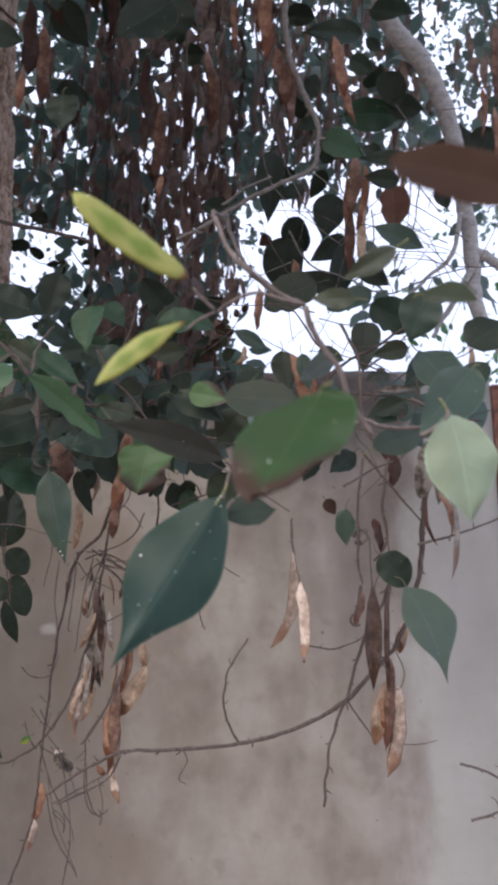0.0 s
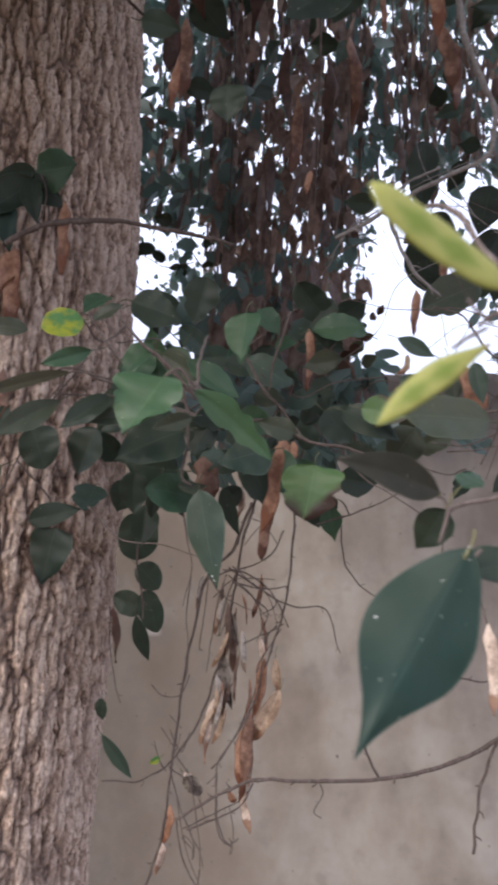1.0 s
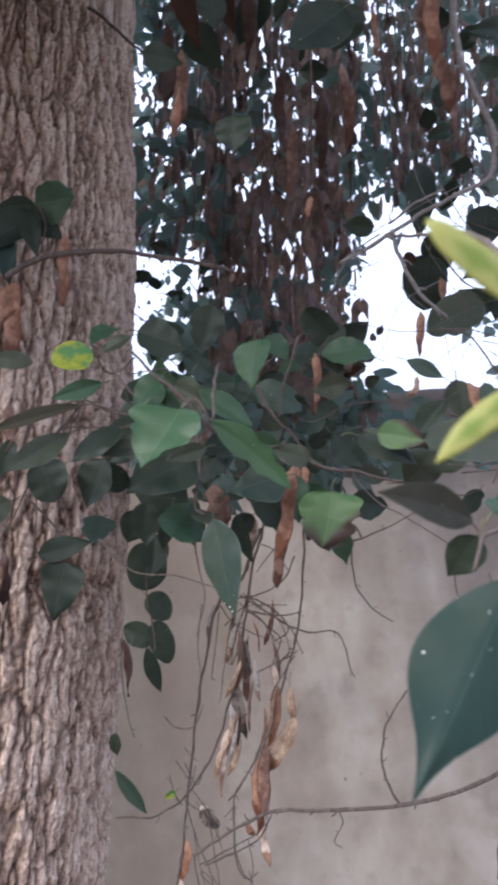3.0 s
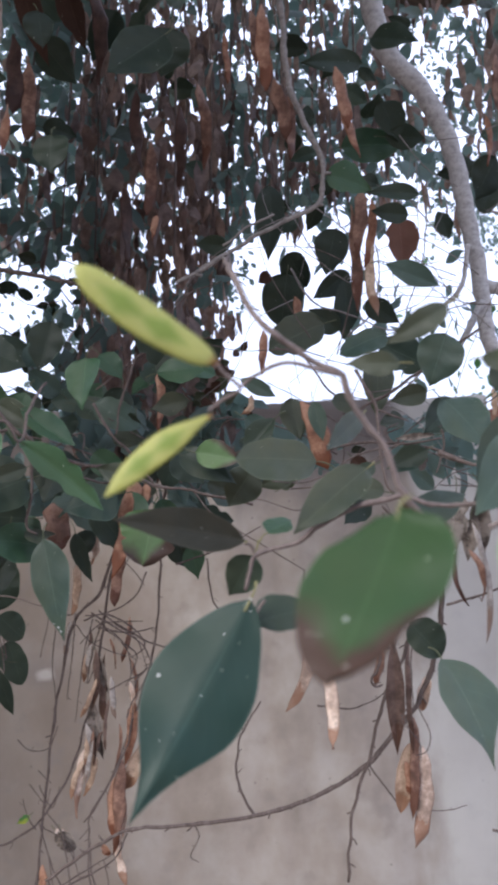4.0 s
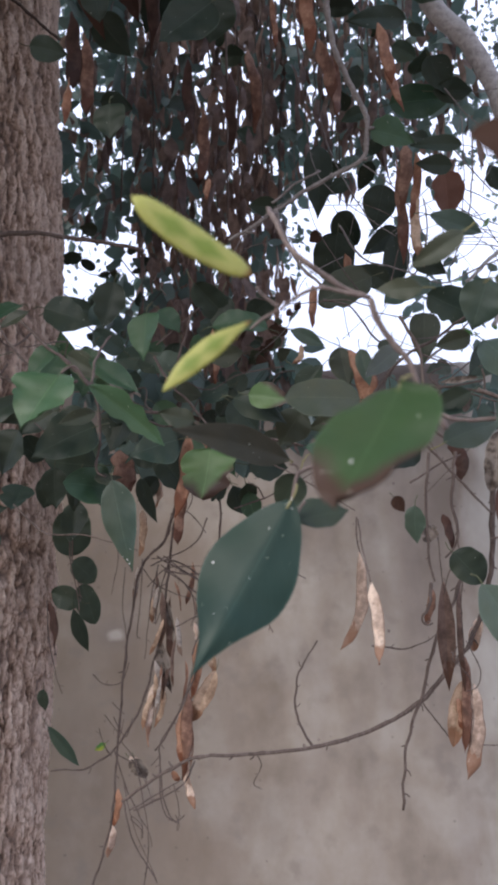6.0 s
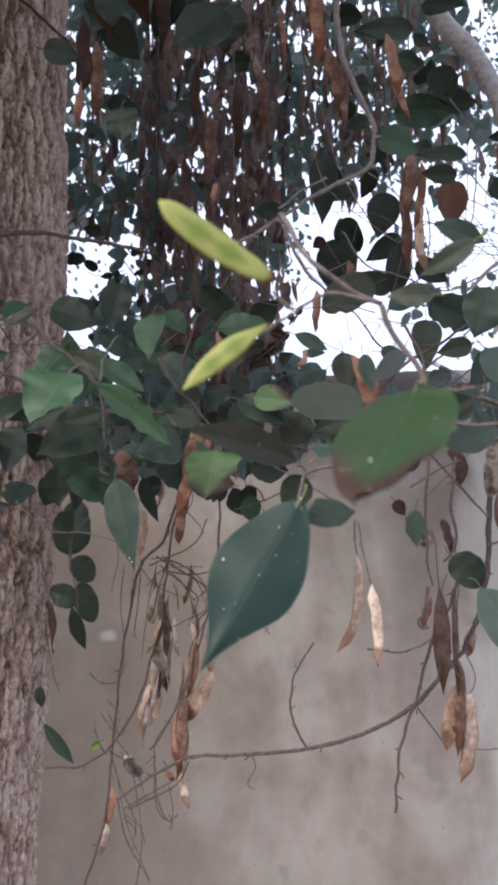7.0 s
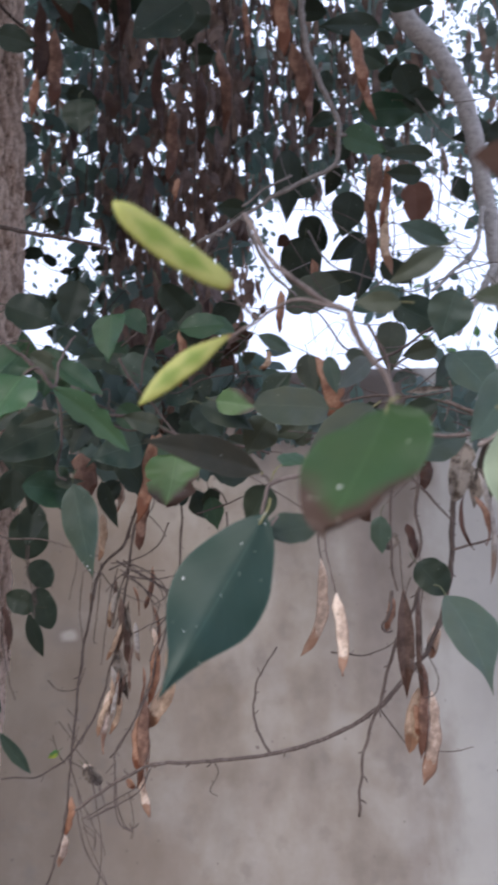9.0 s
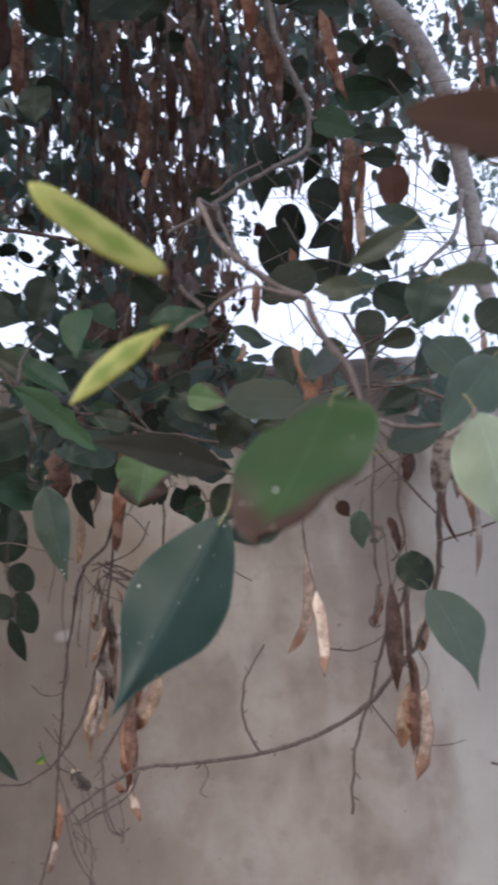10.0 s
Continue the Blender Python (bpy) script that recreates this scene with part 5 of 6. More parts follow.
stem(CLIMBER, 0.0036, 0.0028, (-0.628, 1.306, 2.728), (-0.564, 1.306, 2.664), (-0.511, 1.306, 2.605))
pod(TWIGS, (0.222, 1.410, 1.348), (0.210, 1.420, 1.183), 0.0174, "rust", bend=.03)
pod(TWIGS, (0.224, 1.400, 1.484), (0.220, 1.410, 1.289), 0.0108, "umber", bend=-.03)
leaf(TWIGS, (0.220, 1.425, 1.307), (0.193, 1.435, 1.188), 0.0293, "tan", fold=.35, torn=.6, prof="blunt")
pod(TWIGS, (0.205, 1.415, 1.277), (0.212, 1.425, 1.217), 0.0153, "copper", bend=.05)
pod(TWIGS, (0.237, 1.420, 1.300), (0.215, 1.430, 1.136), 0.0263, "straw", bend=.06)
leaf(TWIGS, (0.258, 1.430, 1.415), (0.238, 1.440, 1.354), 0.0210, "straw", fold=.5, torn=1, prof="oval")

# grey sapling branch and leaves against the sky
stem(SAPLING, 0.0026, 0.0044, (-0.122, 0.983, 1.974), (-0.053, 0.977, 2.010), (0.011, 0.971, 2.046), (0.072, 0.967, 2.071), (0.080, 0.961, 2.101), (0.078, 0.953, 2.138), (0.058, 0.943, 2.180), (0.040, 0.933, 2.222), (0.035, 0.918, 2.290), (0.029, 0.905, 2.351))
stem(SAPLING, 0.0030, 0.0018, (-0.053, 0.977, 2.010), (-0.038, 0.988, 1.961), (-0.008, 0.998, 1.918), (0.014, 1.003, 1.899))
stem(SAPLING, 0.0020, 0.0014, (-0.059, 0.975, 2.021), (-0.019, 0.970, 2.047), (0.012, 0.968, 2.061))
stem(SAPLING, 0.0018, 0.0012, (0.041, 1.263, 2.121), (0.079, 1.277, 2.061), (0.138, 1.283, 2.040), (0.218, 1.292, 2.009), (0.299, 1.288, 2.036), (0.369, 1.286, 2.054))
stem(SAPLING, 0.0018, 0.0012, (0.137, 1.291, 2.001), (0.179, 1.284, 2.039), (0.196, 1.272, 2.097), (0.192, 1.259, 2.156))
stem(SAPLING, 0.0014, 0.0010, (0.263, 1.147, 2.207), (0.257, 1.165, 2.125), (0.251, 1.175, 2.080), (0.221, 1.191, 2.000))
stem(SAPLING, 0.0014, 0.0010, (0.227, 1.150, 2.190), (0.262, 1.161, 2.143), (0.294, 1.170, 2.106))
stem(SAPLING, 0.0022, 0.0015, (0.169, 1.223, 1.847), (0.217, 1.217, 1.882), (0.245, 1.212, 1.909))
leaf(SAPLING, (0.011, 1.195, 2.242), (0.010, 1.221, 2.119), 0.0505, "deep", fold=.2)
leaf(SAPLING, (0.042, 1.442, 2.238), (0.080, 1.457, 2.172), 0.0578, "deep", fold=.15, prof="oval")
leaf(SAPLING, (0.040, 1.432, 2.189), (0.017, 1.454, 2.087), 0.0822, "deep", fold=.15, prof="oval")
leaf(SAPLING, (0.083, 1.120, 1.961), (-0.004, 1.120, 1.929), 0.0596, "dull", fold=.12, prof="oval", torn=.5)
leaf(SAPLING, (0.124, 1.300, 2.016), (0.068, 1.300, 2.056), 0.0403, "deep", fold=.15)
leaf(SAPLING, (0.123, 1.251, 2.186), (0.101, 1.267, 2.108), 0.0581, "deep", fold=.15)
leaf(SAPLING, (0.146, 1.300, 2.127), (0.085, 1.300, 2.073), 0.0403, "deep", fold=.2)
leaf(SAPLING, (0.140, 1.300, 2.116), (0.140, 1.300, 1.999), 0.0461, "deep", fold=.2, prof="long")
leaf(SAPLING, (0.159, 0.987, 1.990), (0.230, 0.996, 1.956), 0.0324, "cool", fold=.25, prof="long")
leaf(SAPLING, (0.202, 1.020, 2.079), (0.150, 1.018, 2.083), 0.0275, "deep", fold=.2)
leaf(SAPLING, (0.217, 1.014, 2.107), (0.144, 1.011, 2.115), 0.0243, "deep", fold=.3)
leaf(SAPLING, (0.084, 0.959, 2.110), (0.146, 0.964, 2.094), 0.0416, "mid", fold=.15, torn=1)
leaf(SAPLING, (0.007, 1.357, 2.153), (-0.018, 1.359, 2.140), 0.0237, "brown", fold=.2)
leaf(SAPLING, (0.178, 1.200, 1.955), (0.248, 1.200, 1.907), 0.0585, "cool", fold=.15, torn=1, prof="blunt")
leaf(SAPLING, (0.148, 0.950, 1.878), (0.085, 0.940, 1.858), 0.0365, "cool", fold=.15, prof="oval")
leaf(SAPLING, (0.157, 1.185, 2.020), (0.211, 1.194, 1.986), 0.0370, "deep", fold=.15)
leaf(SAPLING, (0.165, 1.009, 2.361), (0.224, 0.968, 2.318), 0.0398, "deep", fold=.2)
leaf(SAPLING, (0.158, 1.060, 2.359), (0.063, 1.011, 2.339), 0.0347, "deep", fold=.2)
leaf(SAPLING, (0.158, 1.400, 2.444), (0.286, 1.402, 2.452), 0.0694, "mid", fold=.2)
leaf(SAPLING, (-0.068, 1.251, 2.163), (-0.123, 1.249, 2.165), 0.0341, "deep", fold=.2)
leaf(SAPLING, (0.227, 1.295, 2.466), (0.256, 1.312, 2.392), 0.0540, "deep", fold=.2)
leaf(SAPLING, (0.439, 1.324, 2.355), (0.393, 1.339, 2.282), 0.0648, "deep", fold=.2)
leaf(SAPLING, (-0.041, 1.000, 1.842), (0.007, 1.000, 1.820), 0.0200, "cool", fold=.2, prof="long")
leaf(SAPLING, (-0.228, 0.766, 2.055), (-0.230, 0.765, 2.008), 0.0418, "deep", fold=.15)
leaf(SAPLING, (-0.345, 0.803, 2.175), (-0.298, 0.810, 2.164), 0.0322, "deep", fold=.2)
leaf(SAPLING, (-0.106, 0.777, 2.182), (-0.165, 0.761, 2.125), 0.0618, "deep", fold=.15)
leaf(SAPLING, (-0.106, 0.825, 2.233), (-0.122, 0.836, 2.180), 0.0555, "deep", fold=.15)
leaf(SAPLING, (-0.265, 0.815, 2.258), (-0.259, 0.824, 2.217), 0.0347, "deep", fold=.15)
leaf(SAPLING, (-0.135, 1.291, 1.969), (-0.083, 1.284, 2.007), 0.0461, "deep", fold=.2)
pod(SAPLING, (0.004, 0.908, 2.336), (0.006, 0.933, 2.222), 0.0203, "copper", bend=.02)
pod(SAPLING, (-0.009, 0.926, 2.345), (-0.005, 0.943, 2.268), 0.0142, "rust", bend=.03)
pod(SAPLING, (0.104, 0.972, 2.286), (0.121, 0.992, 2.199), 0.0186, "copper", bend=.05)
pod(SAPLING, (0.117, 0.992, 2.245), (0.139, 1.010, 2.166), 0.0148, "copper", bend=-.04)
pod(SAPLING, (0.019, 0.999, 2.293), (0.037, 1.019, 2.203), 0.0232, "rust", bend=.03)
pod(SAPLING, (0.039, 1.023, 2.282), (0.041, 1.043, 2.190), 0.0167, "rust", bend=.03)
pod(SAPLING, (0.141, 1.056, 2.142), (0.129, 1.078, 2.039), 0.0208, "rust", bend=.05)
pod(SAPLING, (0.130, 1.078, 2.132), (0.133, 1.113, 1.972), 0.0184, "rust", bend=.02)
pod(SAPLING, (0.157, 1.059, 2.129), (0.144, 1.080, 2.030), 0.0139, "copper", bend=.06)
pod(SAPLING, (0.155, 1.072, 2.071), (0.162, 1.096, 1.959), 0.0153, "tan", bend=-.06)
leaf(SAPLING, (0.206, 1.113, 2.124), (0.214, 1.129, 2.049), 0.0479, "russet", fold=.2, torn=.6)
pod(SAPLING, (0.051, 1.367, 2.112), (0.053, 1.379, 2.057), 0.0177, "copper", bend=.05)
pod(SAPLING, (0.392, 1.217, 2.371), (0.393, 1.236, 2.283), 0.0115, "copper", bend=.05)
pod(SAPLING, (0.414, 1.225, 2.337), (0.418, 1.246, 2.243), 0.0148, "copper", bend=.05)
pod(SAPLING, (0.427, 1.239, 2.509), (0.431, 1.270, 2.367), 0.0222, "rust", bend=.02)
pod(SAPLING, (-0.315, 0.859, 2.168), (-0.324, 0.869, 2.104), 0.0152, "copper", bend=.03)
pod(SAPLING, (-0.167, 1.086, 2.135), (-0.174, 1.092, 2.097), 0.0107, "copper", bend=.02)
pod(SAPLING, (0.297, 1.027, 1.824), (0.297, 1.038, 1.775), 0.0089, "tan", bend=.03)
pod(SAPLING, (0.341, 0.985, 1.744), (0.352, 0.991, 1.702), 0.0253, "rust", bend=.05)
pod(SAPLING, (-0.027, 1.018, 1.825), (-0.042, 1.024, 1.799), 0.0089, "tan", bend=.2)

# thick pale limb
stem(LIMB, 0.0210, 0.0135, (0.195, 1.185, 2.779), (0.206, 1.216, 2.635), (0.229, 1.239, 2.532), (0.299, 1.259, 2.450), (0.348, 1.285, 2.339), (0.372, 1.313, 2.211), (0.390, 1.336, 2.107), (0.397, 1.354, 2.025))
stem(LIMB, 0.0110, 0.0080, (0.391, 1.335, 2.113), (0.429, 1.341, 2.091), (0.470, 1.347, 2.066), (0.521, 1.354, 2.042), (0.571, 1.371, 1.969))
stem(LIMB, 0.0065, 0.0040, (0.387, 1.324, 2.069), (0.353, 1.336, 2.009), (0.326, 1.344, 1.970), (0.314, 1.350, 1.940))
stem(LIMB, 0.0050, 0.0030, (0.365, 1.301, 2.170), (0.351, 1.316, 2.100), (0.319, 1.323, 2.066), (0.265, 1.331, 2.022))
pod(TWIGS, (-0.305, 1.178, 1.614), (-0.312, 1.186, 1.540), 0.0131, "tan", bend=.06)
pod(TWIGS, (-0.258, 1.104, 1.655), (-0.266, 1.109, 1.608), 0.0141, "straw", bend=.1)
pod(TWIGS, (-0.305, 1.057, 1.693), (-0.302, 1.066, 1.625), 0.0341, "rust", bend=.05)
leaf(SPRAY, (-0.258, 1.100, 1.655), (-0.292, 1.102, 1.620), 0.0298, "deep", fold=.2)
leaf(SPRAY, (-0.366, 1.057, 1.661), (-0.379, 1.062, 1.606), 0.0341, "deep", fold=.2)
leaf(SPRAY, (-0.357, 1.093, 1.657), (-0.343, 1.100, 1.608), 0.0264, "deep", fold=.2)
leaf(SPRAY, (-0.276, 1.064, 1.651), (-0.258, 1.073, 1.584), 0.0220, "deep", fold=.3)
leaf(SPRAY, (-0.430, 1.120, 1.666), (-0.448, 1.125, 1.617), 0.0454, "deep", fold=.2)
leaf(SPRAY, (-0.231, 1.092, 1.746), (-0.258, 1.095, 1.699), 0.0529, "deep", fold=.2)
leaf(SPRAY, (-0.302, 1.086, 1.752), (-0.332, 1.090, 1.699), 0.0565, "deep", fold=.2)
leaf(SPRAY, (-0.417, 1.074, 1.790), (-0.471, 1.077, 1.728), 0.0623, "deep", fold=.2)
leaf(SPRAY, (-0.463, 1.056, 1.733), (-0.498, 1.061, 1.665), 0.0610, "deep", fold=.2)
leaf(SPRAY, (-0.138, 1.062, 1.759), (-0.096, 1.070, 1.716), 0.0511, "deep", fold=.2)
leaf(SPRAY, (-0.025, 0.895, 1.702), (-0.054, 0.898, 1.660), 0.0425, "dull", fold=.2)

# more small pieces
leaf(TWIGS, (0.230, 1.002, 1.683), (0.219, 1.016, 1.603), 0.0309, "withered", fold=.4, torn=1, curl=.1, prof="oval")
leaf(TWIGS, (0.262, 1.012, 1.688), (0.270, 1.027, 1.595), 0.0266, "withered", fold=.5, torn=1, curl=-.1, prof="long")
leaf(TWIGS, (0.244, 0.997, 1.647), (0.237, 1.006, 1.594), 0.0198, "withered", fold=.4, torn=1)
leaf(TWIGS, (0.157, 1.273, 1.579), (0.161, 1.278, 1.548), 0.0328, "withered", fold=.4, torn=1, prof="oval")
leaf(TWIGS, (-0.448, 1.431, 1.199), (-0.470, 1.431, 1.185), 0.0130, "yellow", fold=.2, torn=1)
leaf(TWIGS, (-0.409, 1.462, 1.164), (-0.378, 1.472, 1.129), 0.0241, "withered", fold=.4, torn=1, curl=.1)
stem(TWIGS, 0.0012, 0.0008, (-0.363, 1.388, 1.541), (-0.370, 1.401, 1.466), (-0.380, 1.411, 1.402), (-0.374, 1.414, 1.391))
stem(TWIGS, 0.0012, 0.0008, (-0.433, 1.434, 1.247), (-0.422, 1.440, 1.220), (-0.410, 1.443, 1.209), (-0.398, 1.438, 1.243))
stem(TWIGS, 0.0010, 0.0007, (-0.421, 1.444, 1.199), (-0.398, 1.453, 1.166), (-0.376, 1.465, 1.113), (-0.368, 1.472, 1.081))
stem(TWIGS, 0.0010, 0.0007, (-0.409, 1.461, 1.057), (-0.388, 1.467, 1.036), (-0.387, 1.470, 1.022))
stem(TWIGS, 0.0009, 0.0006, (-0.377, 1.475, 0.999), (-0.384, 1.482, 0.956), (-0.394, 1.488, 0.919))
stem(TWIGS, 0.0011, 0.0007, (-0.321, 1.449, 1.120), (-0.314, 1.458, 1.076), (-0.320, 1.465, 1.036))
stem(TWIGS, 0.0012, 0.0008, (-0.276, 1.387, 1.487), (-0.254, 1.394, 1.465), (-0.262, 1.397, 1.439), (-0.273, 1.401, 1.413))
stem(TWIGS, 0.0010, 0.0007, (-0.318, 1.377, 1.516), (-0.287, 1.384, 1.497), (-0.264, 1.392, 1.465), (-0.254, 1.395, 1.455))
stem(SAPLING, 0.0012, 0.0008, (0.083, 1.151, 2.171), (0.132, 1.161, 2.129), (0.168, 1.174, 2.074), (0.184, 1.187, 2.014))
stem(SAPLING, 0.0010, 0.0007, (0.247, 1.141, 2.234), (0.246, 1.161, 2.144), (0.240, 1.176, 2.072))
stem(SAPLING, 0.0012, 0.0008, (0.140, 1.270, 2.099), (0.191, 1.265, 2.127), (0.241, 1.269, 2.116), (0.302, 1.269, 2.124))
stem(SAPLING, 0.0010, 0.0007, (0.221, 1.130, 2.280), (0.265, 1.144, 2.225), (0.311, 1.151, 2.196))
stem(SAPLING, 0.0014, 0.0009, (-0.066, 1.069, 2.056), (-0.109, 1.074, 2.029), (-0.136, 1.082, 1.988))
stem(SAPLING, 0.0010, 0.0007, (0.089, 1.203, 1.931), (0.144, 1.207, 1.920), (0.218, 1.207, 1.927), (0.273, 1.211, 1.917))
stem(SAPLING, 0.0010, 0.0007, (0.171, 1.245, 1.982), (0.153, 1.236, 2.021), (0.159, 1.228, 2.058))
stem(SAPLING, 0.0009, 0.0006, (0.210, 1.238, 2.019), (0.259, 1.236, 2.037), (0.289, 1.228, 2.074))
leaf(SAPLING, (-0.382, 1.053, 2.549), (-0.350, 1.083, 2.412), 0.0400, "brown", fold=.2)
leaf(SAPLING, (-0.322, 1.099, 2.579), (-0.297, 1.124, 2.466), 0.0430, "brown", fold=.3, torn=.5)
leaf(SAPLING, (-0.379, 1.161, 2.524), (-0.331, 1.179, 2.444), 0.0601, "deep", fold=.2)
leaf(SAPLING, (-0.247, 1.154, 2.570), (-0.290, 1.172, 2.482), 0.0561, "deep", fold=.2)
pod(SAPLING, (-0.395, 1.072, 2.459), (-0.403, 1.099, 2.332), 0.0303, "dark", bend=.04)
pod(SAPLING, (-0.274, 1.103, 2.569), (-0.270, 1.137, 2.408), 0.0269, "dark", bend=.04)
pod(SAPLING, (-0.373, 1.082, 2.413), (-0.383, 1.109, 2.286), 0.0228, "rust", bend=.04)
pod(SAPLING, (-0.225, 1.228, 2.466), (-0.222, 1.258, 2.323), 0.0239, "dark", bend=-.04)
pod(SAPLING, (-0.154, 1.281, 2.466), (-0.163, 1.312, 2.318), 0.0248, "dark", bend=.04)
pod(SAPLING, (-0.115, 1.273, 2.507), (-0.109, 1.307, 2.349), 0.0230, "rust", bend=.04)
pod(SAPLING, (-0.213, 1.310, 2.416), (-0.228, 1.339, 2.277), 0.0234, "rust", bend=.04)
pod(SAPLING, (-0.276, 1.354, 2.349), (-0.274, 1.384, 2.206), 0.0239, "dark", bend=.04)
pod(SAPLING, (-0.060, 1.168, 2.526), (-0.057, 1.187, 2.437), 0.0115, "copper", bend=.02)
stem(LIMB, 0.0138, 0.0115, (0.379, 1.300, 2.035), (0.388, 1.309, 1.978), (0.413, 1.316, 1.933), (0.472, 1.326, 1.857), (0.516, 1.334, 1.800), (0.578, 1.345, 1.721))
stem(TWIGS, 0.0030, 0.0016, (0.158, 1.283, 1.485), (0.155, 1.288, 1.456), (0.148, 1.291, 1.437), (0.142, 1.292, 1.424), (0.147, 1.295, 1.414), (0.159, 1.296, 1.416))
stem(TWIGS, 0.0012, 0.0008, (-0.393, 1.377, 1.525), (-0.402, 1.389, 1.456), (-0.397, 1.401, 1.392))
stem(TWIGS, 0.0012, 0.0008, (-0.285, 1.370, 1.630), (-0.262, 1.375, 1.619), (-0.238, 1.384, 1.584))
stem(TWIGS, 0.0010, 0.0007, (-0.430, 1.419, 1.275), (-0.420, 1.422, 1.263), (-0.410, 1.425, 1.252))
stem(TWIGS, 0.0011, 0.0007, (-0.446, 1.421, 1.252), (-0.432, 1.427, 1.231), (-0.420, 1.431, 1.214))
stem(TWIGS, 0.0010, 0.0007, (-0.412, 1.427, 1.243), (-0.417, 1.430, 1.222), (-0.424, 1.432, 1.205))
stem(TWIGS, 0.0010, 0.0007, (-0.343, 1.436, 1.176), (-0.352, 1.437, 1.166), (-0.361, 1.438, 1.158))
stem(TWIGS, 0.0010, 0.0007, (-0.321, 1.459, 1.065), (-0.315, 1.463, 1.049), (-0.318, 1.465, 1.036))
stem(TWIGS, 0.0009, 0.0006, (-0.406, 1.450, 1.066), (-0.392, 1.453, 1.057), (-0.383, 1.456, 1.043))
stem(TWIGS, 0.0014, 0.0009, (-0.272, 1.400, 1.361), (-0.260, 1.396, 1.392), (-0.229, 1.391, 1.436))
stem(TWIGS, 0.0009, 0.0006, (0.190, 1.329, 1.366), (0.203, 1.335, 1.340), (0.218, 1.339, 1.321), (0.219, 1.345, 1.294))
stem(TWIGS, 0.0009, 0.0006, (0.200, 1.327, 1.376), (0.190, 1.331, 1.354), (0.202, 1.335, 1.340))
stem(TWIGS, 0.0011, 0.0008, (0.176, 1.287, 1.558), (0.178, 1.296, 1.512), (0.182, 1.306, 1.467))
stem(TWIGS, 0.0012, 0.0008, (0.206, 1.286, 1.566), (0.210, 1.294, 1.530), (0.215, 1.300, 1.501))
stem(TWIGS, 0.0012, 0.0008, (-0.361, 1.381, 1.524), (-0.337, 1.389, 1.492), (-0.306, 1.396, 1.476), (-0.274, 1.402, 1.463))
stem(TWIGS, 0.0012, 0.0008, (-0.317, 1.372, 1.545), (-0.286, 1.380, 1.518), (-0.253, 1.389, 1.492), (-0.237, 1.399, 1.444))
stem(TWIGS, 0.0012, 0.0008, (-0.331, 1.383, 1.529), (-0.348, 1.393, 1.466), (-0.356, 1.402, 1.413), (-0.366, 1.411, 1.354))
stem(TWIGS, 0.0010, 0.0007, (-0.353, 1.388, 1.487), (-0.320, 1.386, 1.519), (-0.277, 1.390, 1.524), (-0.243, 1.394, 1.523))
stem(TWIGS, 0.0012, 0.0008, (-0.432, 1.447, 1.177), (-0.398, 1.454, 1.156), (-0.379, 1.461, 1.132), (-0.376, 1.465, 1.113))
stem(TWIGS, 0.0010, 0.0007, (-0.438, 1.436, 1.175), (-0.452, 1.430, 1.201), (-0.458, 1.424, 1.228))
stem(TWIGS, 0.0010, 0.0007, (-0.393, 1.462, 1.063), (-0.376, 1.469, 1.033), (-0.370, 1.475, 1.004))


# ---- leaves and stems that fill the sprays ----
def fill(parent, rng, n, lo, hi, size, kinds):
    for k in range(n):
        base = Vector([rng.uniform(a, b) for a, b in zip(lo, hi)])
        d = Vector((rng.gauss(0, 1), rng.gauss(0, 0.6), rng.gauss(-0.35, 0.6))).normalized()
        L = rng.uniform(*size)
        leaf(parent, tuple(base), tuple(base + d * L), L * rng.uniform(0.5, 0.72), rng.choice(kinds), fold=rng.uniform(0.05, 0.35), curl=rng.uniform(-0.06, 0.06), torn=rng.choice((0, 0, 0.5, 1)), prof=rng.choice(("ovate", "ovate", "blunt", "oval", "drip", "long")))


def tangle(parent, rng, n, lo, hi, radius, reach):
    for k in range(n):
        p = Vector([rng.uniform(a, b) for a, b in zip(lo, hi)])
        d = Vector((rng.gauss(0, 1), rng.gauss(0, 0.4), rng.gauss(0, 0.7))).normalized()
        pts = [p]
        for j in range(3):
            d = (d + Vector((rng.gauss(0, 0.4), rng.gauss(0, 0.3), rng.gauss(-0.1, 0.4)))).normalized()
            pts.append(pts[-1] + d * reach * rng.uniform(0.2, 0.4))
        stem(parent, radius * rng.uniform(0.8, 1.3), radius * 0.6, *[tuple(q) for q in pts])


rng = random.Random(77)
fill(SPRAY, rng, 58, (-0.52, 0.95, 1.63), (-0.12, 1.32, 1.95), (0.05, 0.085), ("deep", "deep", "deep", "dull", "cool", "mid"))
fill(SPRAY, rng, 16, (-0.14, 0.95, 1.70), (0.30, 1.4, 1.83), (0.035, 0.065), ("dull", "dull", "deep", "cool"))
fill(SAPLING, rng, 30, (0.05, 1.3, 2.35), (0.6, 1.8, 2.85), (0.05, 0.08), ("deep", "deep", "cool"))
fill(SAPLING, rng, 16, (-0.5, 1.2, 2.5), (0.05, 1.7, 2.9), (0.05, 0.08), ("deep", "deep", "cool"))
fill(CLIMBER, rng, 30, (-0.68, 1.65, 2.0), (-0.46, 2.0, 2.42), (0.03, 0.055), ("deep", "deep", "dull"))
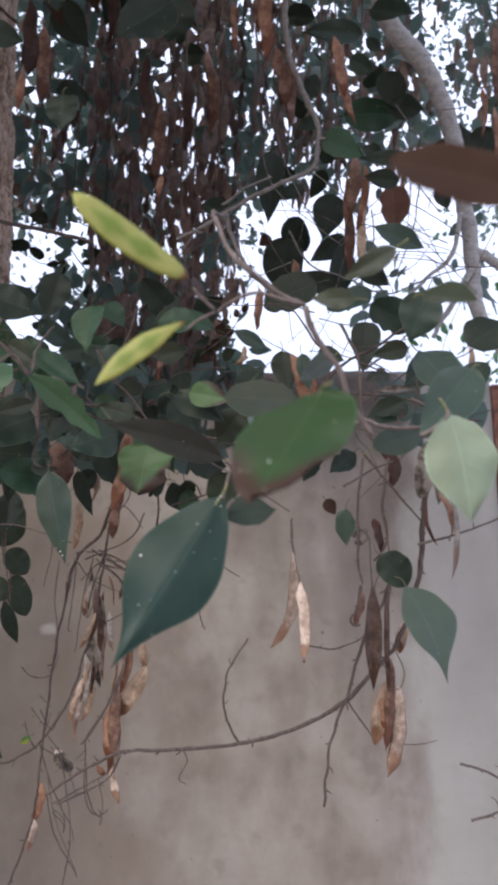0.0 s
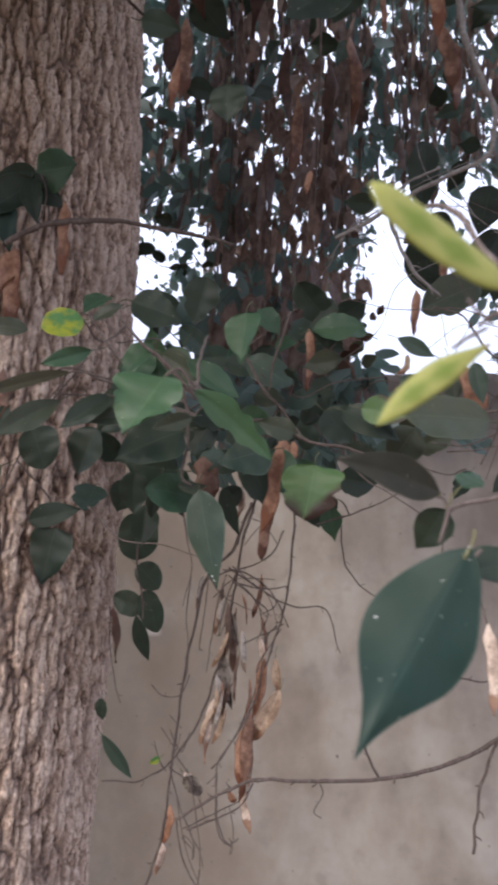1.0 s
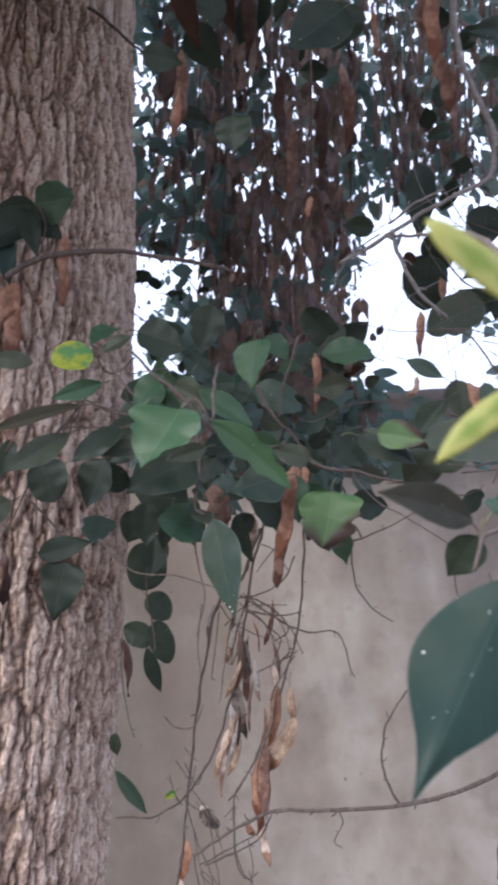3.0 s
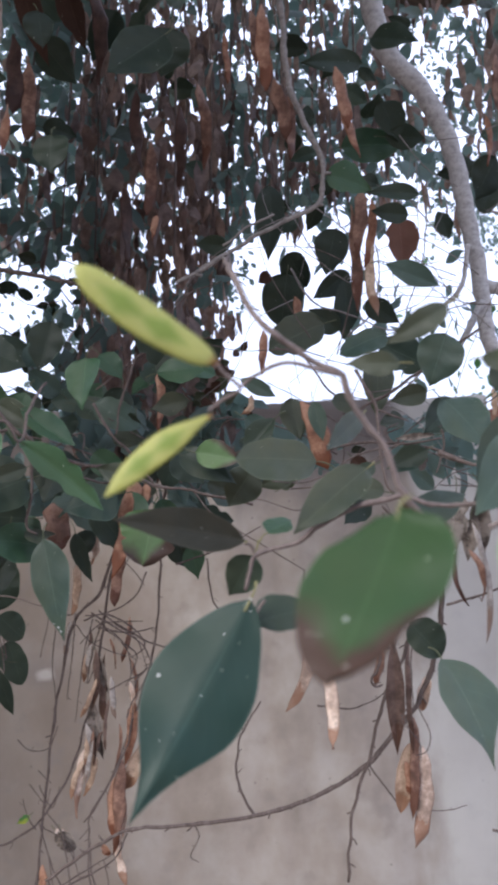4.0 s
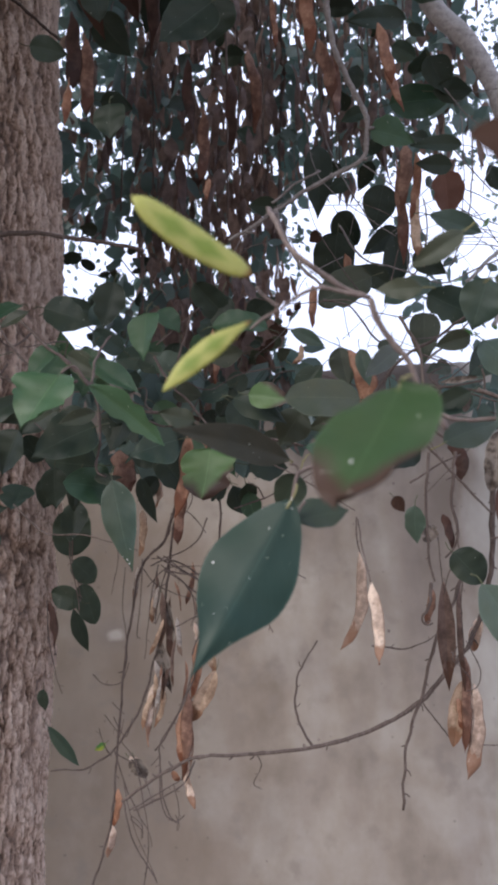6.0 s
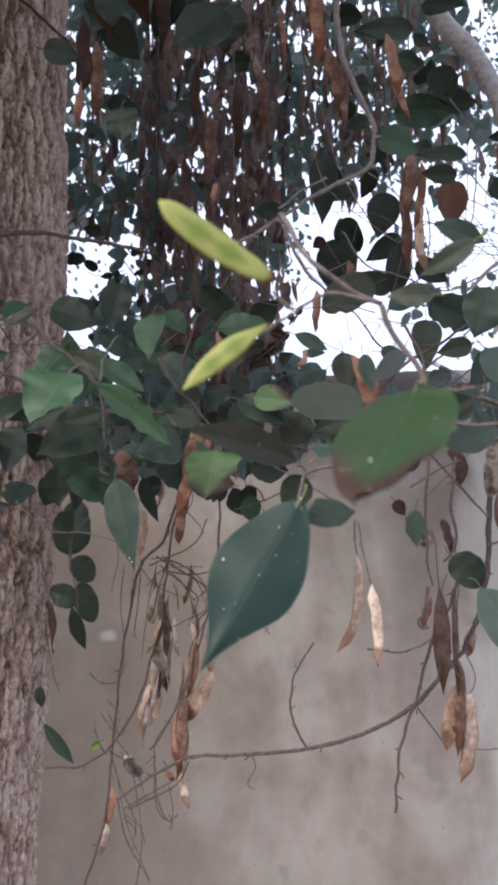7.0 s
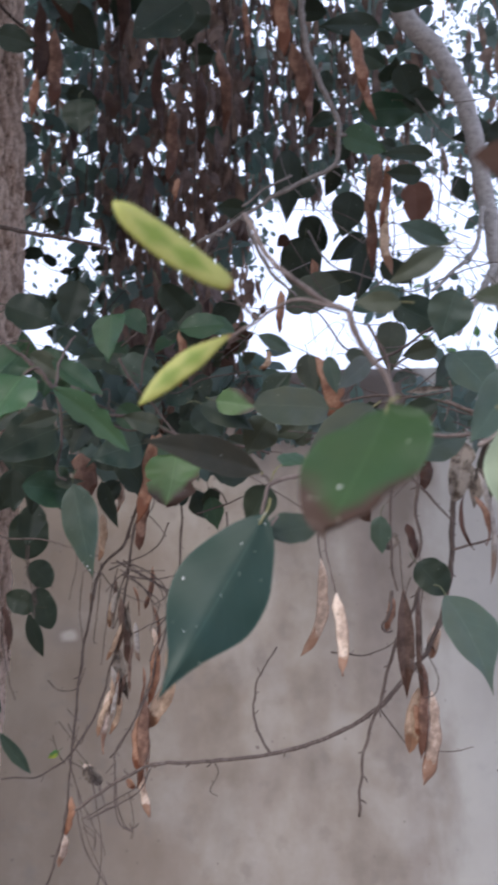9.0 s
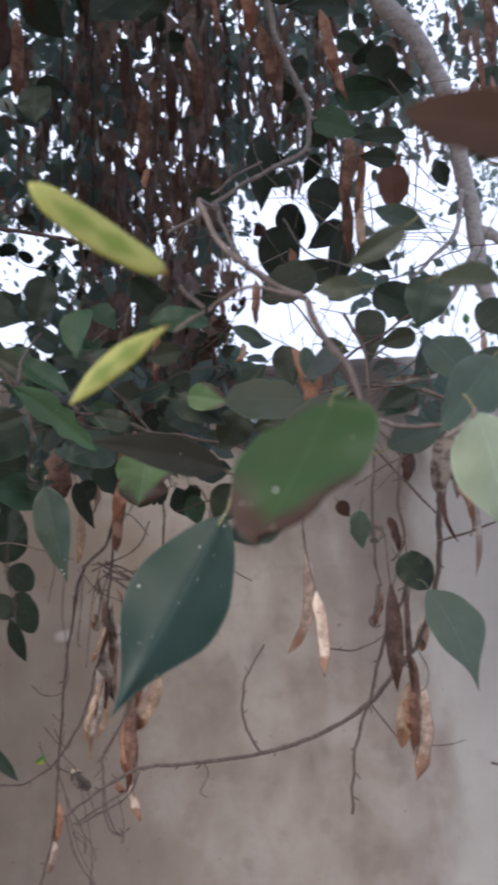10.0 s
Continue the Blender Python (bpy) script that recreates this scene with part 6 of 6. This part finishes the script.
for k in range(16):
    top = Vector((rng.gauss(-0.32, 0.03), rng.uniform(1.39, 1.44), rng.uniform(1.28, 1.54)))
    low = top + Vector((rng.gauss(-0.006, 0.01), 0.01, -rng.uniform(0.045, 0.1)))
    pod(TWIGS, tuple(top), tuple(low), rng.uniform(0.006, 0.012), rng.choice(("umber", "rust", "ashen", "tan")), bend=rng.uniform(-0.1, 0.1))
tangle(CLIMBER, rng, 8, (-0.66, 1.6, 2.0), (-0.44, 1.95, 2.4), 0.0016, 0.3)
tangle(SPRAY, rng, 16, (-0.5, 0.95, 1.6), (0.3, 1.35, 1.9), 0.0012, 0.25)
fill(SAPLING, rng, 24, (-0.15, 1.4, 1.88), (-0.06, 1.6, 2.1), (0.022, 0.045), ("brown", "deep", "dull"))
tangle(SAPLING, rng, 30, (0.0, 1.1, 1.9), (0.45, 1.5, 2.35), 0.0009, 0.3)
tangle(SPRAY, rng, 18, (0.02, 0.95, 1.66), (0.32, 1.3, 1.95), 0.0009, 0.22)


# ---- hanging curtain of dry pods ----
def hem(x):
    """Lowest height of the curtain at 1.75 m from the path, by its place across."""
    if x < -0.1:
        return 2.22 + 0.12 * noise.noise(Vector((x * 9, 0, 3)))
    if x < 0.07:
        return 2.41
    if x < 0.2:
        return 2.40
    return 2.48 + 0.06 * noise.noise(Vector((x * 9, 0, 5)))


def curtain():
    rng = random.Random(21)
    shapes = [mesh_of("seed_pod", *pod_arrays(rng.uniform(0.05, 0.11), rng.uniform(0.013, 0.023), rng.uniform(-0.16, 0.16), rng, rows=7, hook=rng.uniform(-0.15, 0.15))[:2], "husk") for _ in range(12)]
    spans = [(-0.46, -0.1)] * 15 + [(-0.66, -0.46)] * 2 + [(-0.1, 0.2)] * 9 + [(0.2, 0.75)] * 9
    for lo, hi in spans:
        y = rng.uniform(1.45, 2.3)
        far = y / 1.75
        x = rng.uniform(lo, hi)
        low = 1.53 + (hem(x) + rng.uniform(0, 0.14) - 1.53) * far
        high = 3.45 + 0.5 * (far - 1)
        x *= far
        line = smooth_line([(x + rng.uniform(-0.05, 0.05), y, high), (x + rng.uniform(-0.03, 0.03), y, (low + high) / 2), (x, y, low + 0.1)], 8)
        vs, fs = tube_arrays(line, 0.004, 0.002, 6)
        o = line[0]
        strand = thing("pod_strand", tuple(o), "hanging strand of dark brown dry pods", "vine", "hanging strands of dry pods")
        hung("stem", mesh_of("stem", [tuple(Vector(v) - o) for v in vs], fs, "twig_bark"), strand, o)
        for k in range(13):
            p = line[rng.randrange(3, len(line))]
            place = p + Vector((rng.gauss(0, 0.03), rng.gauss(0, 0.03), rng.uniform(-0.02, 0.05)))
            ob = hung("seed_pod", rng.choice(shapes), strand, place)
            ob.rotation_euler = (rng.gauss(0, 0.13), rng.gauss(0, 0.13), rng.uniform(0, 6.28))
            ob.scale = [rng.uniform(0.85, 1.25)] * 3


curtain()

# limbs of the near tree that carry the hanging strands
for k, (y, z) in enumerate(((0.15, 3.5), (0.75, 3.62))):
    line = smooth_line([(0, 0, z - 0.35), (0.35, y * 0.6, z - 0.02), (0.9, y, z + 0.02), (1.5, y + 0.1, z - 0.02), (2.2, y + 0.05, z + 0.12)], 8)
    vs, fs = tube_arrays(line, 0.07, 0.025, 12)
    hung("limb", mesh_of("limb", vs, fs, "limb_bark"), NEAR_TREE, (-0.79, 1.43, 0.0))


# ---- masses of leaves and pods too many to count ----
def leaf_mass(name, material, spots, rng, size, label, category, droop=0.5, pods=False, kind="stuff"):
    """Joined small leaves or pods at the given places."""
    vs, fs = [], []
    for p in spots:
        L = rng.uniform(*size)
        w = L * (rng.uniform(0.15, 0.22) if pods else rng.uniform(0.5, 0.7))
        d = Vector((rng.gauss(0, 1), rng.gauss(0, 1), rng.gauss(0, 1))).normalized() * (1 - droop) + Vector((0, 0, -droop * (2.5 if pods else 1)))
        d.normalize()
        s = d.cross(Vector((rng.gauss(0, 1), rng.gauss(0, 1), rng.gauss(0, 0.4)))).normalized()
        nrm = d.cross(s)
        b = len(vs)
        bow = rng.uniform(-0.15, 0.15) * L
        for f, hw, bulge in ((0, 0.04, 0), (0.25, 0.8, 0.6), (0.55, 0.95, 1), (0.8, 0.55, 0.6), (1, 0.03, 0)):
            c = p + d * L * f + nrm * bow * bulge
            for u in (-1, 0, 1):
                vs.append(tuple(c + s * u * hw * w / 2 + nrm * (abs(u) * 0.12 * w * hw)))
        for i in range(4):
            for j in range(2):
                a = b + i * 3 + j
                fs.append((a, a + 1, a + 4, a + 3))
    return tagged(hung(name, mesh_of(name, vs, fs, material), None, (0, 0, 0)), label, category, kind=kind)


def scatter(rng, n, xr, yr, zr, keep=0.0, grain=4.0, scaled=True):
    """Clumped places; across and height are given at 1.75 m and spread with distance."""
    res = []
    while len(res) < n:
        x, y, z = rng.uniform(*xr), rng.uniform(*yr), rng.uniform(*zr)
        if x < -0.44 - 0.05 * noise.noise(Vector((z * 9, 0, 0))) and 1.98 < z < 2.42 and rng.random() < 0.5:
            continue
        if noise.noise(Vector((x * grain, z * grain, y * 1.3))) < keep - 0.35:
            continue
        f = y / 1.75 if scaled else 1
        res.append(Vector((x * f, y, 1.53 + (z - 1.53) * f)))
    return res


rng = random.Random(5)
spots = scatter(rng, 700, (-0.72, -0.1), (1.7, 3.3), (2.25, 3.5), 0.15, 7)
spots += scatter(rng, 860, (-0.8, -0.38), (1.7, 3.0), (2.42, 3.5), 0.2, 10)
spots += scatter(rng, 300, (-0.6, -0.16), (1.7, 3.0), (1.98, 2.3), 0.3, 7)
spots += scatter(rng, 1250, (-0.1, 0.85), (1.8, 3.3), (2.52, 3.5), 0.2, 6)
spots += scatter(rng, 420, (-0.12, 0.35), (1.8, 3.3), (2.48, 3.3), 0.1, 6)
spots += scatter(rng, 110, (-0.1, 0.8), (1.8, 3.3), (2.05, 2.5), 0.45, 6)
spots += scatter(rng, 330, (-0.62, -0.06), (1.4, 2.2), (1.78, 2.05), 0.1, 6)
spots += scatter(rng, 120, (-0.06, 0.5), (1.4, 2.2), (1.84, 1.98), 0.2, 6)
leaf_mass("vine_leaves", "canopy", spots, rng, (0.045, 0.085), "dense dark green hanging vine leaves", "foliage")
spots = scatter(rng, 540, (-0.47, -0.1), (1.6, 2.8), (2.25, 3.5), 0.34, 11) + scatter(rng, 80, (-0.62, -0.38), (1.6, 2.8), (2.25, 3.5), 0.34, 8) + scatter(rng, 170, (-0.46, -0.1), (1.5, 2.2), (1.9, 2.3), 0.25, 9) + scatter(rng, 380, (-0.1, 0.8), (1.7, 2.8), (2.5, 3.5), 0.25, 8)
crumpled = scatter(rng, 460, (-0.48, -0.1), (1.6, 2.9), (2.2, 3.5), 0.35, 10) + scatter(rng, 260, (-0.46, -0.08), (1.5, 2.2), (1.82, 2.25), 0.25, 9) + scatter(rng, 350, (-0.1, 0.8), (1.7, 2.9), (2.5, 3.5), 0.35, 9) + scatter(rng, 130, (-0.8, -0.42), (1.7, 2.9), (2.42, 3.5), 0.3, 9)
crumpled += scatter(rng, 520, (-0.47, -0.12), (1.7, 2.6), (2.24, 3.5), 0.22, 15)
leaf_mass("dry_leaves", "husks", crumpled, rng, (0.035, 0.075), "crumpled dark brown dead leaves caught in the vines", "foliage", 0.7)
leaf_mass("dry_pods", "husks", spots, rng, (0.08, 0.14), "thick mass of dark brown dry seed pods", "foliage", 0.75, True)

spots = scatter(rng, 3300, (-0.85, -0.04), (2.9, 3.9), (2.2, 3.5), 0.2, 15) + scatter(rng, 5200, (-0.06, 0.95), (2.9, 3.9), (2.5, 3.5), 0.14, 13) + scatter(rng, 500, (-0.6, -0.1), (2.9, 3.9), (1.95, 2.25), 0.2, 13)
leaf_mass("far_leaves", "canopy", spots, rng, (0.024, 0.046), "small dark leaves seen through the hanging vines", "foliage", 0.4)

# ---- crown of the near tree, over the path: unseen, clumped to shade trunk and wall ----
foot = Vector((-0.79, 1.43, -0.25))
knots = [Vector((rng.uniform(-1.3, 2.3), rng.uniform(-2.2, 0.5), rng.uniform(3.35, 4.4))) for _ in range(28)]
knots += [Vector((rng.uniform(-2.6, 2.3), rng.uniform(0.8, 1.7), rng.uniform(4.2, 4.8))) for _ in range(12)]
# dense unseen clumps added to block sun and sky from the upper trunk
knots += [Vector((rng.uniform(-1.7, -0.2), rng.uniform(0.1, 0.95), rng.uniform(3.05, 3.4))) for _ in range(14)]
knots += [Vector((rng.uniform(-1.7, -0.5), rng.uniform(0.0, 0.45), rng.uniform(2.78, 3.05))) for _ in range(14)]
knots += [Vector((rng.uniform(-1.8, -0.9), rng.uniform(0.1, 0.7), rng.uniform(2.9, 3.4))) for _ in range(14)]
spots = []
# unseen clumps added to shade the left of the wall
knots += [Vector((rng.uniform(-2.6, 0.2), rng.uniform(1.8, 3.3), rng.uniform(4.15, 4.7))) for _ in range(9)]
knots += [Vector((rng.uniform(-1.7, -0.6), rng.uniform(0.0, 0.6), rng.uniform(3.0, 3.3))) for _ in range(12)]
knots += [Vector((rng.uniform(-1.75, -0.9), rng.uniform(0.1, 0.75), rng.uniform(2.95, 3.4))) for _ in range(16)]
knots += [Vector((rng.uniform(-1.5, -0.4), rng.uniform(0.35, 0.8), rng.uniform(2.84, 3.05))) for _ in range(22)]
for k in range(12500):
    p = rng.choice(knots)
    spots.append(p + Vector((rng.gauss(0, 0.3), max(-0.5, min(0.4, rng.gauss(0, 0.25))), max(-0.2, min(0.3, rng.gauss(0, 0.14))))) - foot)
crown = leaf_mass("crown", "canopy", spots, rng, (0.1, 0.17), "", "", 0.3, kind="")
crown.parent = NEAR_TREE


def background_tree(x, y, height, spread, seed, count):
    r = random.Random(seed)
    tree = thing("tree", (x, y, -0.25), "leafy tree standing behind the boundary wall", "tree", "trees behind the wall")
    line = smooth_line([(0, 0, 0), (0.1, 0.05, height * 0.3), (-0.05, 0.1, height * 0.6), (0.05, 0, height * 0.85)], 8)
    vs, fs = tube_arrays(line, 0.16, 0.05, 12)
    hung("trunk", mesh_of("trunk", vs, fs, "limb_bark"), tree, (x, y, -0.25))
    ends = []
    for k in range(9):
        a, h = r.uniform(0, 6.28), r.uniform(0.35, 0.8) * height
        out = spread * r.uniform(0.5, 1.0)
        limb = smooth_line([(0, 0, h), (out * 0.4 * math.cos(a), out * 0.4 * math.sin(a), h + 0.3), (out * math.cos(a), out * math.sin(a), h + r.uniform(0.2, 1.0))], 6)
        vs, fs = tube_arrays(limb, 0.05, 0.012, 8)
        hung("limb", mesh_of("limb", vs, fs, "limb_bark"), tree, (x, y, -0.25))
        ends += limb[6:]
    pts = []
    for k in range(count):
        e = r.choice(ends)
        pts.append(e + Vector([max(-0.55, min(0.55, r.gauss(0, 0.33))) for _ in range(3)]))
    crown = leaf_mass("crown", "canopy", pts, r, (0.06, 0.1), "uneven crown of small dark leaves", "", 0.3, kind="")
    crown.parent = tree


background_tree(-5.7, 6.8, 6.5, 2.1, 31, 6500)
background_tree(3.7, 7.6, 8.0, 2.4, 32, 6500)
background_tree(-6.6, 9.6, 8.5, 2.2, 33, 6000)
background_tree(4.3, 5.9, 4.2, 1.4, 34, 4500)


def shrub(x, y, seed, label="dense green shrub behind the gate", group="shrubs behind the gate", tall=1.1, wide=0.4, count=1300):
    r = random.Random(seed)
    b = thing("shrub", (x, y, -0.25), label, "shrub", group)
    for k in range(5):
        a = r.uniform(0, 6.28)
        line = smooth_line([(0, 0, 0), (0.15 * math.cos(a), 0.15 * math.sin(a), 0.7), (0.4 * math.cos(a), 0.4 * math.sin(a), 1.6)], 5)
        vs, fs = tube_arrays(line, 0.02, 0.008, 6)
        hung("stem", mesh_of("stem", vs, fs, "twig_bark"), b, (x, y, -0.25))
    pts = [Vector((max(-0.75, min(0.75, r.gauss(0, wide))), max(-0.8, min(0.8, r.gauss(0, wide))), abs(r.gauss(tall, 0.55 * tall)))) for _ in range(count)]
    crown = leaf_mass("crown", "mid", pts, r, (0.06, 0.11), "", "", 0.2, kind="")
    crown.parent = b


for k, (sx, sy) in enumerate(((1.7, 5.3), (2.5, 5.6), (3.2, 5.2))):
    shrub(sx, sy, 50 + k, tall=1.5, wide=0.5, count=4200)
# out of view behind the trunk, added to shade the left of the wall
shrub(-2.35, 2.9, 60, "unseen tall dense shrub added to shade the boundary wall", "", 1.9, 0.42, 3000)
